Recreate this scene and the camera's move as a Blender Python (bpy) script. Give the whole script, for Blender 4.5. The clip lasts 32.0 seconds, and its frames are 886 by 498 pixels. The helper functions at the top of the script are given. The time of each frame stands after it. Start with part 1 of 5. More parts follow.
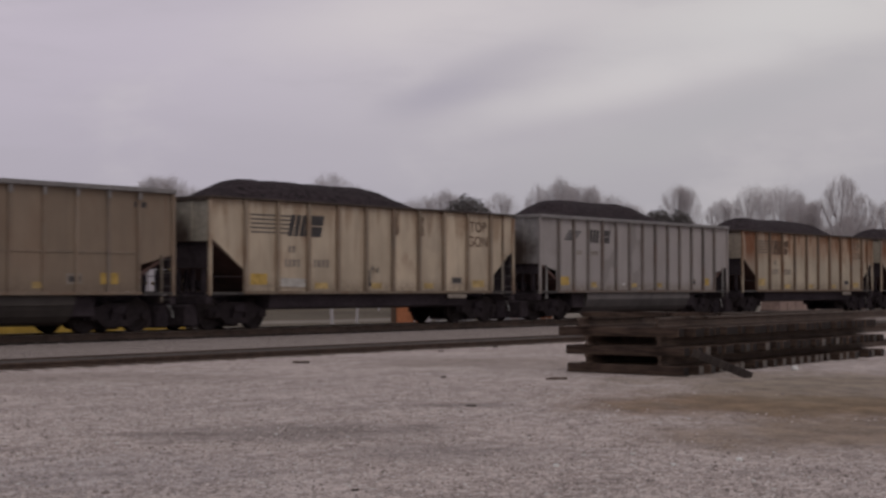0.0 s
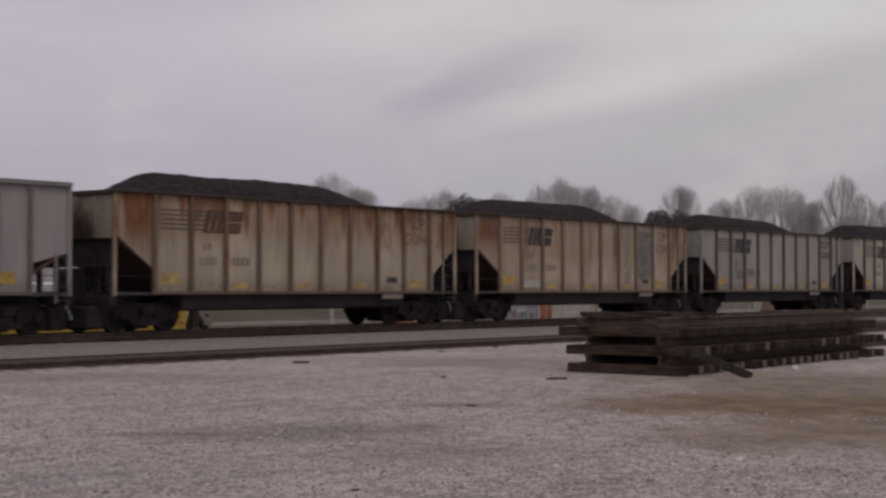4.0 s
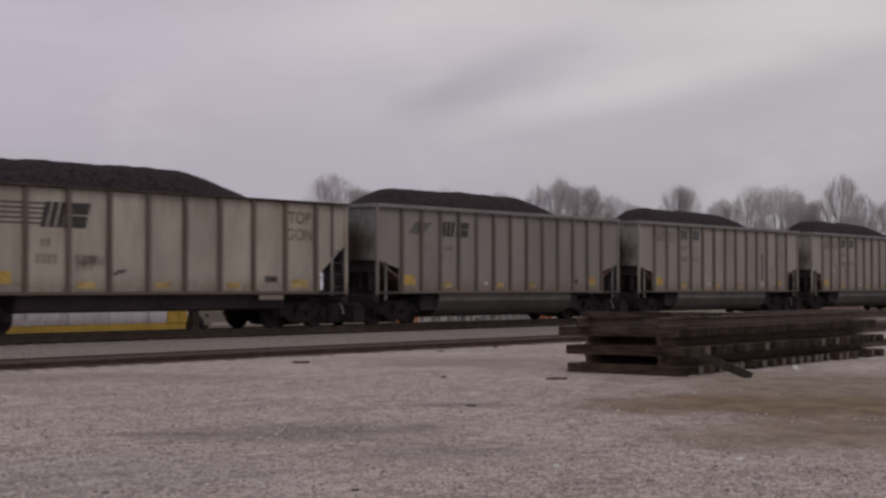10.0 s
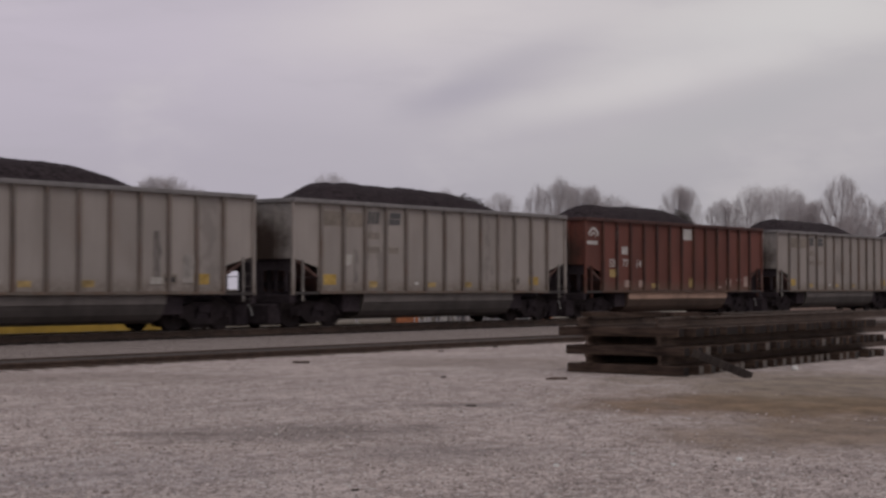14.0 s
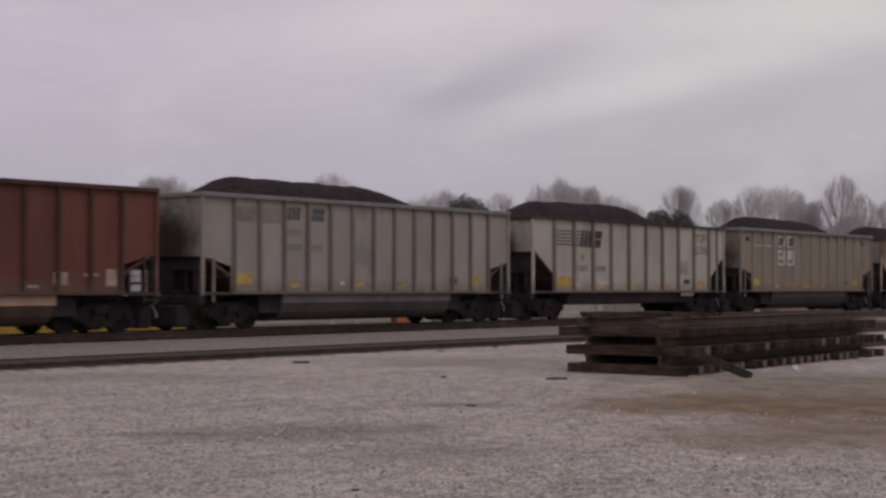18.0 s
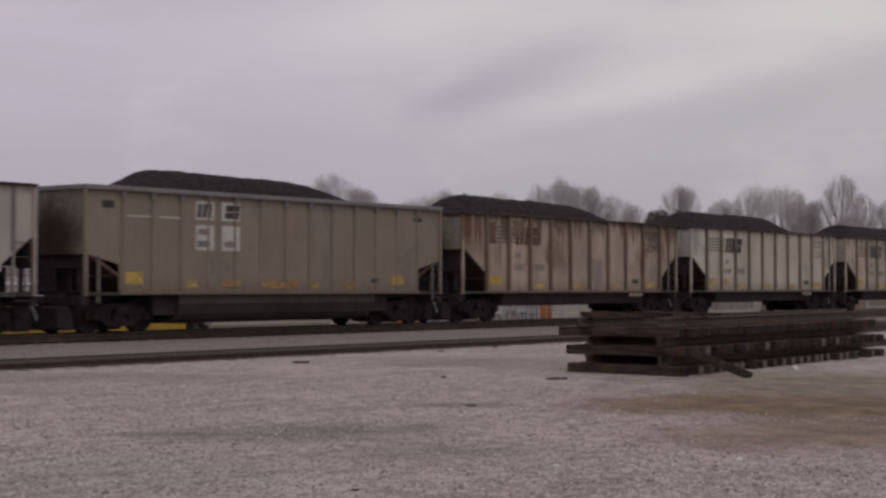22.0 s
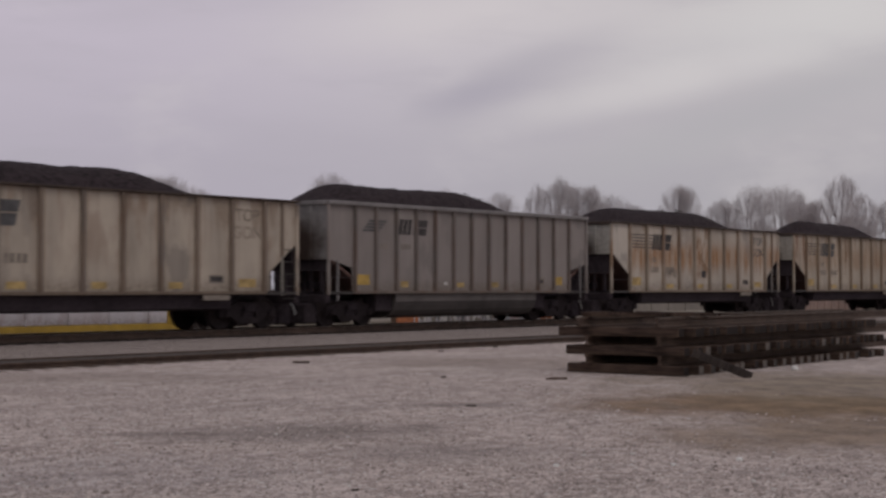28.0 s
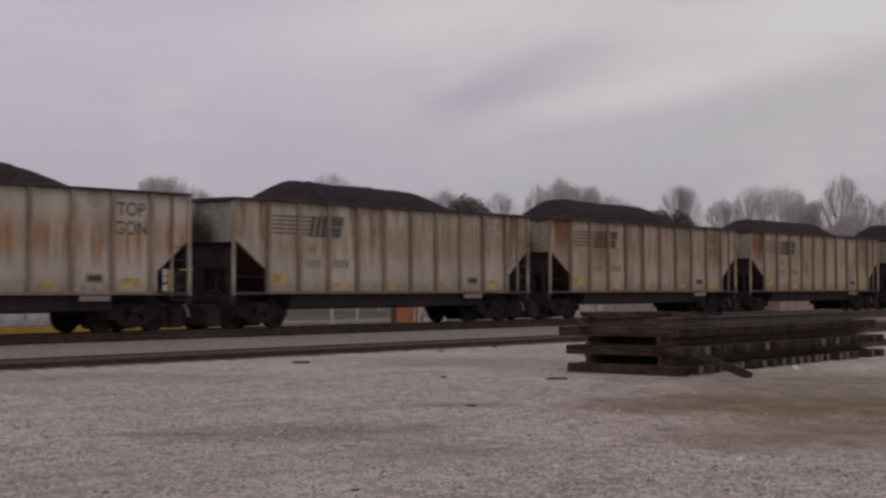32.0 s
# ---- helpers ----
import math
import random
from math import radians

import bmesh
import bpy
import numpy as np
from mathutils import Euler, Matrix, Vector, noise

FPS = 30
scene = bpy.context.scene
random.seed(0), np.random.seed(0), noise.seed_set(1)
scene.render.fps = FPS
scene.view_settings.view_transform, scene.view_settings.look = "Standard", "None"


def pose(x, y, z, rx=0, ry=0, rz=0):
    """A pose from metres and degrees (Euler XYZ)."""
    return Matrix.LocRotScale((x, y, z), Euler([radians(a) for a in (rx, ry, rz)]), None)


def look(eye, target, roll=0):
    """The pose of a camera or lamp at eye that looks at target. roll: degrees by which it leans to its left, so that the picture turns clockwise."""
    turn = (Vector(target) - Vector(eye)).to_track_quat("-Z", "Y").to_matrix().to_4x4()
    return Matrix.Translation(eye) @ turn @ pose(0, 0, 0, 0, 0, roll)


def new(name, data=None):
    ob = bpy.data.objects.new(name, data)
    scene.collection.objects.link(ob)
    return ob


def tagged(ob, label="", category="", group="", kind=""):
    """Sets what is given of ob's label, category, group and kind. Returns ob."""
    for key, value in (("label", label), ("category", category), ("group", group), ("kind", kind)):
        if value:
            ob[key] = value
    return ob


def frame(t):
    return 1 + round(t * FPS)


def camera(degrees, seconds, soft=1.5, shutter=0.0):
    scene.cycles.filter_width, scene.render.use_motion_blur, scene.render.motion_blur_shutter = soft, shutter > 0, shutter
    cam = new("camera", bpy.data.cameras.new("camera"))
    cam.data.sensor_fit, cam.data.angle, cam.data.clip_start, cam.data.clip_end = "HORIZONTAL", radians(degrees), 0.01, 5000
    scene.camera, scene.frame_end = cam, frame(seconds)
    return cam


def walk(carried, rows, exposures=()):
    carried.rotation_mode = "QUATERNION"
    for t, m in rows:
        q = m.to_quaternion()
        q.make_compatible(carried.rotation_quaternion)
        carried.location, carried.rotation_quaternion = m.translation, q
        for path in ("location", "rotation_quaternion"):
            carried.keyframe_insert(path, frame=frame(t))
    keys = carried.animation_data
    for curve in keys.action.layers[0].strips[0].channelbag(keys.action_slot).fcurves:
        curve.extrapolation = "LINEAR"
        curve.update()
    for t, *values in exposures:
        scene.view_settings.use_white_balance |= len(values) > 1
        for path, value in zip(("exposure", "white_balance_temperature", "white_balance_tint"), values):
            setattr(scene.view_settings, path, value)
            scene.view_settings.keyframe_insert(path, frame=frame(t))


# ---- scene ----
# ---------------------------------------------------------------- camera
TURN = 37.76                       # degrees between the view and the track
EYE = (0.0, 0.0, 1.6)
UP = math.tan(radians(1.426))
cam = camera(32.03, 32.0, soft=2.7, shutter=0.4)
VIEW = look(EYE, (100 * math.cos(radians(TURN)), 100 * math.sin(radians(TURN)), 1.6 + 100 * UP))
walk(cam, [(0.0, VIEW), (32.0, VIEW)], [(0.0, 0.0), (11.0, 0.0), (14.0, 0.02), (17.0, 0.03), (18.5, 0.05), (20.0, 0.03), (24.0, 0.01), (28.0, 0.0), (32.0, 0.0)])

# the plan: the train runs along x on the line y = TRACK, towards smaller x
TRACK, RAIL = 33.1, 0.383
SIDING, SIDING_TOP = 25.78, 0.13
YARD, YARD_RAIL = 47.5, -0.95

# ---------------------------------------------------------------- sky and sun
world = bpy.data.worlds.new("overcast_sky")
scene.world = world
world.use_nodes = True
wt = world.node_tree
wt.nodes.clear()
w_out = wt.nodes.new("ShaderNodeOutputWorld")
w_bg = wt.nodes.new("ShaderNodeBackground")
w_mix = wt.nodes.new("ShaderNodeMix")
w_mix.data_type = "RGBA"
w_sky = wt.nodes.new("ShaderNodeTexSky")
w_sky.sky_type = "NISHITA"
w_sky.sun_disc = False
w_sky.sun_elevation = radians(53.6)
w_sky.sun_rotation = radians(209)
w_mix.inputs["Factor"].default_value = 0.8
w_mix.inputs["B"].default_value = (4.9, 4.6, 4.85, 1)
wt.links.new(w_sky.outputs["Color"], w_mix.inputs["A"])
wt.links.new(w_mix.outputs["Result"], w_bg.inputs["Color"])
w_bg.inputs["Strength"].default_value = 0.1
wt.links.new(w_bg.outputs["Background"], w_out.inputs["Surface"])

sun_data = bpy.data.lights.new("sun", "SUN")
sun_data.energy, sun_data.angle, sun_data.color = 0.6, radians(25), (1.0, 0.95, 0.9)
sun = new("sun", sun_data)
sun.matrix_world = look((-22, -40, 62), (0, 0, 0))


# ---------------------------------------------------------------- node helpers
class Nodes:
    """A material and a short way to write its nodes."""

    def __init__(self, name):
        self.mat = bpy.data.materials.new(name)
        self.mat.use_nodes = True
        self.tree = self.mat.node_tree
        self.tree.nodes.clear()
        self.out = self.tree.nodes.new("ShaderNodeOutputMaterial")

    def add(self, kind, **inputs):
        n = self.tree.nodes.new(kind)
        for key, v in inputs.items():
            self.set(n, key.replace("_", " "), v)
        return n

    def set(self, n, key, v):
        if isinstance(v, bpy.types.NodeSocket):
            self.tree.links.new(v, n.inputs[key])
        else:
            n.inputs[key].default_value = v

    def coords(self):
        return self.add("ShaderNodeTexCoord").outputs["Object"]

    def mapped(self, vec, scale=(1, 1, 1), loc=(0, 0, 0), rot=(0, 0, 0)):
        n = self.add("ShaderNodeMapping")
        self.set(n, "Vector", vec)
        self.set(n, "Scale", scale)
        self.set(n, "Location", loc)
        self.set(n, "Rotation", rot)
        return n.outputs["Vector"]

    def noise(self, vec, scale, detail=4.0, rough=0.55):
        n = self.add("ShaderNodeTexNoise", Scale=scale, Detail=detail, Roughness=rough)
        self.set(n, "Vector", vec)
        return n.outputs["Fac"]

    def voronoi(self, vec, scale, out="Distance"):
        n = self.add("ShaderNodeTexVoronoi", Scale=scale)
        self.set(n, "Vector", vec)
        return n.outputs[out]

    def span(self, v, a, b, lo=0.0, hi=1.0):
        n = self.tree.nodes.new("ShaderNodeMapRange")
        n.interpolation_type = "SMOOTHSTEP"
        self.set(n, "Value", v)
        for key, x in (("From Min", a), ("From Max", b), ("To Min", lo), ("To Max", hi)):
            self.set(n, key, x)
        return n.outputs["Result"]

    def math(self, op, a, b=0.0):
        n = self.tree.nodes.new("ShaderNodeMath")
        n.operation = op
        self.set(n, 0, a)
        self.set(n, 1, b)
        return n.outputs[0]

    def mix(self, f, a, b, blend="MIX"):
        n = self.tree.nodes.new("ShaderNodeMix")
        n.data_type, n.blend_type = "RGBA", blend
        self.set(n, "Factor", f)
        for key, v in (("A", a), ("B", b)):
            self.set(n, key, (*v, 1) if isinstance(v, tuple) and len(v) == 3 else v)
        return n.outputs["Result"]

    def sep(self, vec):
        n = self.add("ShaderNodeSeparateXYZ")
        self.set(n, "Vector", vec)
        return n.outputs

    def random(self):
        return self.add("ShaderNodeObjectInfo").outputs["Random"]

    def island(self):
        return self.add("ShaderNodeNewGeometry").outputs["Random Per Island"]

    def bump(self, h, strength=0.3, distance=0.02):
        n = self.add("ShaderNodeBump", Strength=strength, Distance=distance)
        self.set(n, "Height", h)
        return n.outputs["Normal"]

    def surface(self, color, rough=0.8, metal=0.0, normal=None, spec=0.3):
        n = self.add("ShaderNodeBsdfPrincipled")
        self.set(n, "Base Color", (*color, 1) if isinstance(color, tuple) and len(color) == 3 else color)
        self.set(n, "Roughness", rough)
        self.set(n, "Metallic", metal)
        self.set(n, "Specular IOR Level", spec)
        if normal is not None:
            self.set(n, "Normal", normal)
        self.tree.links.new(n.outputs["BSDF"], self.out.inputs["Surface"])
        return self.mat


def plain(name, color, rough=0.8, metal=0.0, grain=12.0, amount=0.35, spec=0.3):
    """A surface of one colour with grain, blotches and a fine relief."""
    m = Nodes(name)
    co = m.coords()
    fine, wide = m.noise(co, grain), m.noise(co, grain * 0.13)
    k = m.math("ADD", m.math("MULTIPLY", fine, 0.5), m.math("MULTIPLY", wide, 0.5))
    dark = tuple(c * (1 - amount) for c in color)
    lite = tuple(min(1, c * (1 + amount)) for c in color)
    return m.surface(m.mix(m.span(k, 0.32, 0.68), dark, lite), rough, metal, m.bump(fine, 0.25, 0.01), spec)


def paint(name, color, rust=0.3, rust_color=(0.17, 0.062, 0.022), soot=0.35, blotch=0.3, low=1.9, rough=0.75, high=4.4, drip=0.0, drip_color=(0.10, 0.055, 0.03), seam=0.25, vary=0.12, wash=None):
    """Weathered car paint: running rust, soot and faded patches; low: the height under which rust runs out; drip: stains
    running down from the rim; seam: rust bleeding along the riveted seams; vary: how far the sheets differ; wash: foot, head and
    strength of a zone where thin rust has spread over the sheets."""
    m = Nodes(name)
    color = tuple(c * 0.87 for c in color)
    co, rnd = m.coords(), m.random()
    shift = m.add("ShaderNodeCombineXYZ", X=m.math("MULTIPLY", rnd, 57.0), Y=m.math("MULTIPLY", rnd, 23.0))
    off = m.add("ShaderNodeVectorMath")
    m.set(off, 0, co)
    m.set(off, 1, shift.outputs[0])
    v = off.outputs[0]
    x, _, z = m.sep(co)
    runs = m.noise(m.mapped(v, (5.5, 5.5, 0.35)), 1.0, 5.0, 0.6)
    broad = m.noise(m.mapped(v, (0.9, 0.9, 0.45)), 1.0, 3.0)
    fine = m.noise(v, 9.0, 5.0)
    col = m.mix(m.span(broad, 0.3, 0.7), tuple(c * (1 - 0.62 * blotch) for c in color), tuple(min(1, c * (1 + blotch * 0.3)) for c in color))
    tint = m.span(rnd, 0.0, 1.0, 1.0 - vary, 1.0 + vary * 0.7)
    col = m.mix(1.0, col, m.add("ShaderNodeCombineColor", Red=tint, Green=tint, Blue=tint).outputs[0], "MULTIPLY")
    # soot that has run down from the rim, and dust along the lower edge
    grime = m.math("MULTIPLY", m.span(runs, 0.48, 0.8), soot)
    col = m.mix(grime, col, (0.055, 0.045, 0.04))
    dust = m.math("MULTIPLY", m.span(z, 1.6, 1.1), m.span(fine, 0.3, 0.7, 0.2, 0.7))
    col = m.mix(dust, col, (0.13, 0.095, 0.07))
    # rust: strongest on the upper sheets, running out below
    streak = m.noise(m.mapped(v, (4.2, 4.2, 0.28), (3.1, 1.7, 0.4)), 1.0, 4.0, 0.65)
    edge = 0.72 - 0.36 * rust
    up = m.math("MULTIPLY", m.span(z, low - 0.35, low + 0.75), m.span(z, high, high - 0.6, 0.08, 1.0))
    rf = m.math("MULTIPLY", m.math("MULTIPLY", m.span(streak, edge - 0.06, edge + 0.14), up), min(1.0, 0.35 + rust))
    col = m.mix(rf, col, m.mix(fine, tuple(c * 0.6 for c in rust_color), tuple(c * 1.6 for c in rust_color)))
    if wash:
        foot, head, k = wash
        spread = m.noise(m.mapped(v, (3.2, 3.2, 0.5), (5.0, 6.0, 2.0)), 1.0, 5.0, 0.62)
        ragged = m.math("ADD", z, m.math("MULTIPLY", m.math("SUBTRACT", spread, 0.5), 1.4))
        zone = m.math("MULTIPLY", m.span(ragged, foot - 0.3, foot + 0.3), m.span(ragged, head + 0.3, head - 0.3))
        col = m.mix(m.math("MULTIPLY", zone, m.span(spread, 0.34, 0.6, 0.35 * k, k)), col, m.mix(fine, tuple(c * 1.1 for c in rust_color), tuple(c * 2.1 for c in rust_color)))
    # stains that hang down from the rim, each to its own length
    if drip:
        hang_to = m.span(m.noise(m.mapped(v, (2.1, 2.1, 0.12), (9.0, 4.0, 1.0)), 1.0, 4.0, 0.6), 0.36, 0.68, 3.75, 2.55)
        wet = m.span(m.math("SUBTRACT", z, hang_to), -0.05, 0.55)
        wet = m.math("MULTIPLY", wet, m.span(fine, 0.2, 0.6, 0.45 * drip, drip))
        col = m.mix(wet, col, m.mix(runs, tuple(c * 0.7 for c in drip_color), tuple(c * 1.5 for c in drip_color)))
    # rust bleeding out of the seams beside the ribs
    if seam:
        side = m.span(m.math("ABSOLUTE", m.math("SUBTRACT", x, 0.66)), 0.40, 0.70)
        bleed = m.math("MULTIPLY", side, m.span(m.noise(m.mapped(v, (2.0, 2.0, 1.1), (2.0, 8.0, 3.0)), 1.0, 5.0, 0.65), 0.40, 0.66, 0.0, seam))
        col = m.mix(bleed, col, tuple(c * 0.9 for c in rust_color))
    # some sheets carry a broad patch of rust, some a rubbed grey one
    pick = m.math("FRACT", m.math("MULTIPLY", rnd, 7.31))
    patch = m.noise(m.mapped(v, (1.5, 1.5, 0.75), (7.0, 2.0, 5.0)), 1.0, 5.0, 0.6)
    heavy = m.math("MULTIPLY", m.math("MULTIPLY", m.span(patch, 0.46, 0.62), m.span(z, low - 0.5, low + 0.3)), m.span(pick, 0.55, 0.8, 0.0, min(0.85, rust * 1.3)))
    col = m.mix(heavy, col, m.mix(runs, tuple(c * 0.45 for c in rust_color), tuple(c * 1.2 for c in rust_color)))
    rub = m.math("MULTIPLY", m.span(patch, 0.5, 0.42), m.span(pick, 0.22, 0.08, 0.0, 0.45))
    col = m.mix(rub, col, (0.15, 0.13, 0.12))
    spots = m.span(m.noise(v, 22.0, 3.0), 0.66, 0.74)
    col = m.mix(m.math("MULTIPLY", spots, 0.4 + 0.4 * rust), col, (0.09, 0.045, 0.025))
    return m.surface(col, rough, 0.0, m.bump(m.math("ADD", fine, broad), 0.15, 0.012))


# ---------------------------------------------------------------- materials
# bare soil and damp ground in the lot: place, half width and half depth as seen from the gate, colour, strength
SOIL = (((19.3, 9.85), (2.5, 2.7), (0.178, 0.117, 0.073), 0.92),
        ((19.9, 8.3), (2.0, 3.2), (0.185, 0.127, 0.08), 0.95),
        ((24.3, 10.4), (4.0, 4.2), (0.205, 0.16, 0.118), 0.85),
        ((15.9, 6.9), (2.2, 2.3), (0.2, 0.145, 0.103), 0.82),
        ((11.5, 12.65), (0.8, 0.3), (0.14, 0.115, 0.105), 0.6),
        ((12.6, 11.6), (1.6, 1.25), (0.15, 0.125, 0.115), 0.66),
        ((16.85, 12.7), (1.0, 0.4), (0.14, 0.115, 0.105), 0.6),
        ((11.8, 9.25), (1.3, 0.9), (0.2, 0.17, 0.16), 0.5),
        ((8.6, 10.5), (2.0, 1.8), (0.29, 0.26, 0.265), 0.3),
        ((18.0, 21.5), (3.6, 1.6), (0.23, 0.185, 0.16), 0.5),
        ((26.5, 19.5), (3.0, 2.4), (0.22, 0.175, 0.145), 0.55),
        ((13.2, 21.0), (3.0, 1.5), (0.26, 0.21, 0.185), 0.45))


def ground_material():
    m = Nodes("gravel_lot")
    co = m.coords()
    stones = m.voronoi(co, 34.0)
    cell = m.voronoi(co, 34.0, "Color")
    tone = m.sep(cell)[0]
    wide = m.noise(co, 0.16, 5.0, 0.6)
    mid = m.noise(m.mapped(co, (0.5, 1.6, 1), rot=(0, 0, radians(-35))), 1.1, 5.0, 0.65)
    fine = m.noise(co, 60.0, 3.0)
    col = m.mix(m.span(tone, 0.05, 0.95), (0.185, 0.149, 0.132), (0.615, 0.51, 0.468))
    col = m.mix(m.span(wide, 0.36, 0.66, 0.0, 0.35), col, (0.50, 0.405, 0.366))
    col = m.mix(m.span(mid, 0.48, 0.68, 0.0, 0.58), col, (0.225, 0.183, 0.167))
    pale = m.noise(m.mapped(co, (1, 1, 1), (4, 9, 0)), 0.55, 5.0, 0.62)
    col = m.mix(m.span(pale, 0.5, 0.66, 0.0, 0.42), col, (0.62, 0.525, 0.487))
    dot = m.noise(m.mapped(co, (1, 1, 1), (1, 5, 0)), 10.0, 4.0, 0.7)
    col = m.mix(m.span(dot, 0.54, 0.7, 0.0, 0.45), col, (0.15, 0.122, 0.11))
    lumps = m.noise(m.mapped(co, (1, 1, 1), (8, 2, 0)), 3.6, 5.0, 0.7)
    col = m.mix(m.span(lumps, 0.48, 0.64, 0.0, 0.5), col, (0.62, 0.525, 0.49))
    col = m.mix(m.span(lumps, 0.5, 0.32, 0.0, 0.6), col, (0.21, 0.172, 0.157))
    clods = m.noise(m.mapped(co, (1, 1, 1), (2, 7, 0), rot=(0, 0, radians(-TURN))), 9.0, 5.0, 0.7)
    col = m.mix(m.span(clods, 0.53, 0.66, 0.0, 0.42), col, (0.63, 0.55, 0.52))
    bright = m.span(tone, 0.955, 0.985)
    col = m.mix(bright, col, (0.68, 0.64, 0.61))
    # dirty ballast between the tracks
    across = m.math("ADD", m.sep(co)[1], m.math("MULTIPLY", m.math("SUBTRACT", mid, 0.5), 2.0))
    col = m.mix(m.math("MULTIPLY", m.span(across, 24.4, 25.4), m.span(across, 50.0, 40.0)), col, m.mix(tone, (0.125, 0.10, 0.089), (0.40, 0.337, 0.31)))
    # bare soil and damp tracks in the lot, shapes of their own
    for (x, y), (a, b), hue, k in SOIL:
        turn = -52.24
        p = m.mapped(co, (1, 1, 0), (-x, -y, 0))
        p = m.mapped(p, (1, 1, 1), rot=(0, 0, radians(-turn)))
        drift = m.noise(m.mapped(p, (1.5, 1.0, 1)), 1.0, 6.0, 0.72)
        fringe = m.noise(m.mapped(p, (0.9, 0.5, 1), (3, 8, 0)), 1.0, 6.0, 0.7)
        p = m.mapped(p, (1 / a, 1 / b, 0))
        ln = m.tree.nodes.new("ShaderNodeVectorMath")
        ln.operation = "LENGTH"
        m.set(ln, 0, p)
        d = m.math("ADD", ln.outputs["Value"], m.math("MULTIPLY", m.math("SUBTRACT", fringe, 0.5), 2.0))
        col = m.mix(m.span(d, 1.35, 0.25, 0.0, k), col, m.mix(m.span(m.math("ADD", m.math("MULTIPLY", drift, 0.7), m.math("MULTIPLY", fine, 0.3)), 0.34, 0.66), tuple(c * 0.55 for c in hue), tuple(c * 1.65 for c in hue)))
    # the land beyond the yard: dry winter grass
    y = m.sep(co)[1]
    grass = m.noise(co, 0.05, 6.0, 0.6)
    col = m.mix(m.span(y, 62.0, 70.0), col, m.mix(m.span(grass, 0.35, 0.65), (0.092, 0.072, 0.053), (0.132, 0.107, 0.078)))
    # a pale farm road across the grass
    road = m.math("ADD", y, m.math("MULTIPLY", m.math("SUBTRACT", m.noise(co, 0.12, 4.0, 0.6), 0.5), 9.0))
    col = m.mix(m.math("MULTIPLY", m.span(road, 126.0, 129.0), m.span(road, 134.0, 130.5, 0.0, 0.55)), col, (0.34, 0.295, 0.255))
    return m.surface(col, 0.95, 0.0, m.bump(m.math("ADD", m.math("MULTIPLY", stones, 0.8), m.math("MULTIPLY", fine, 0.4)), 0.7, 0.035), 0.15)


def stone_material():
    m = Nodes("crushed_stone")
    r = m.island()
    col = m.mix(r, (0.21, 0.172, 0.155), (0.58, 0.49, 0.455))
    col = m.mix(m.span(r, 0.965, 0.98), col, (0.56, 0.52, 0.49))
    return m.surface(col, 0.9, 0.0, m.bump(m.noise(m.coords(), 90.0), 0.4, 0.01), 0.2)


def wood_material(name, dark, lite):
    m = Nodes(name)
    co, rnd = m.coords(), m.random()
    shift = m.add("ShaderNodeCombineXYZ", X=m.math("MULTIPLY", rnd, 31.0), Z=m.math("MULTIPLY", rnd, 17.0))
    off = m.add("ShaderNodeVectorMath")
    m.set(off, 0, co)
    m.set(off, 1, shift.outputs[0])
    v = off.outputs[0]
    g = m.noise(m.mapped(v, (14, 1.2, 14)), 1.6, 5.0, 0.6)
    w = m.noise(v, 1.7, 3.0)
    k = m.math("ADD", m.math("MULTIPLY", g, 0.6), m.math("MULTIPLY", w, 0.4))
    col = m.mix(m.span(k, 0.32, 0.66), dark, lite)
    col = m.mix(m.math("MULTIPLY", m.span(rnd, 0.7, 1.0), 0.5), col, tuple(c * 1.5 for c in lite))
    return m.surface(col, 0.9, 0.0, m.bump(g, 0.5, 0.015), 0.15)


def coal_material():
    m = Nodes("coal")
    co = m.coords()
    c = m.voronoi(co, 14.0, "Color")
    col = m.mix(m.sep(c)[0], (0.013, 0.0095, 0.0103), (0.05, 0.036, 0.039))
    return m.surface(col, 0.9, 0.0, m.bump(m.math("ADD", m.voronoi(co, 14.0), m.noise(co, 5.0)), 0.7, 0.05), 0.12)


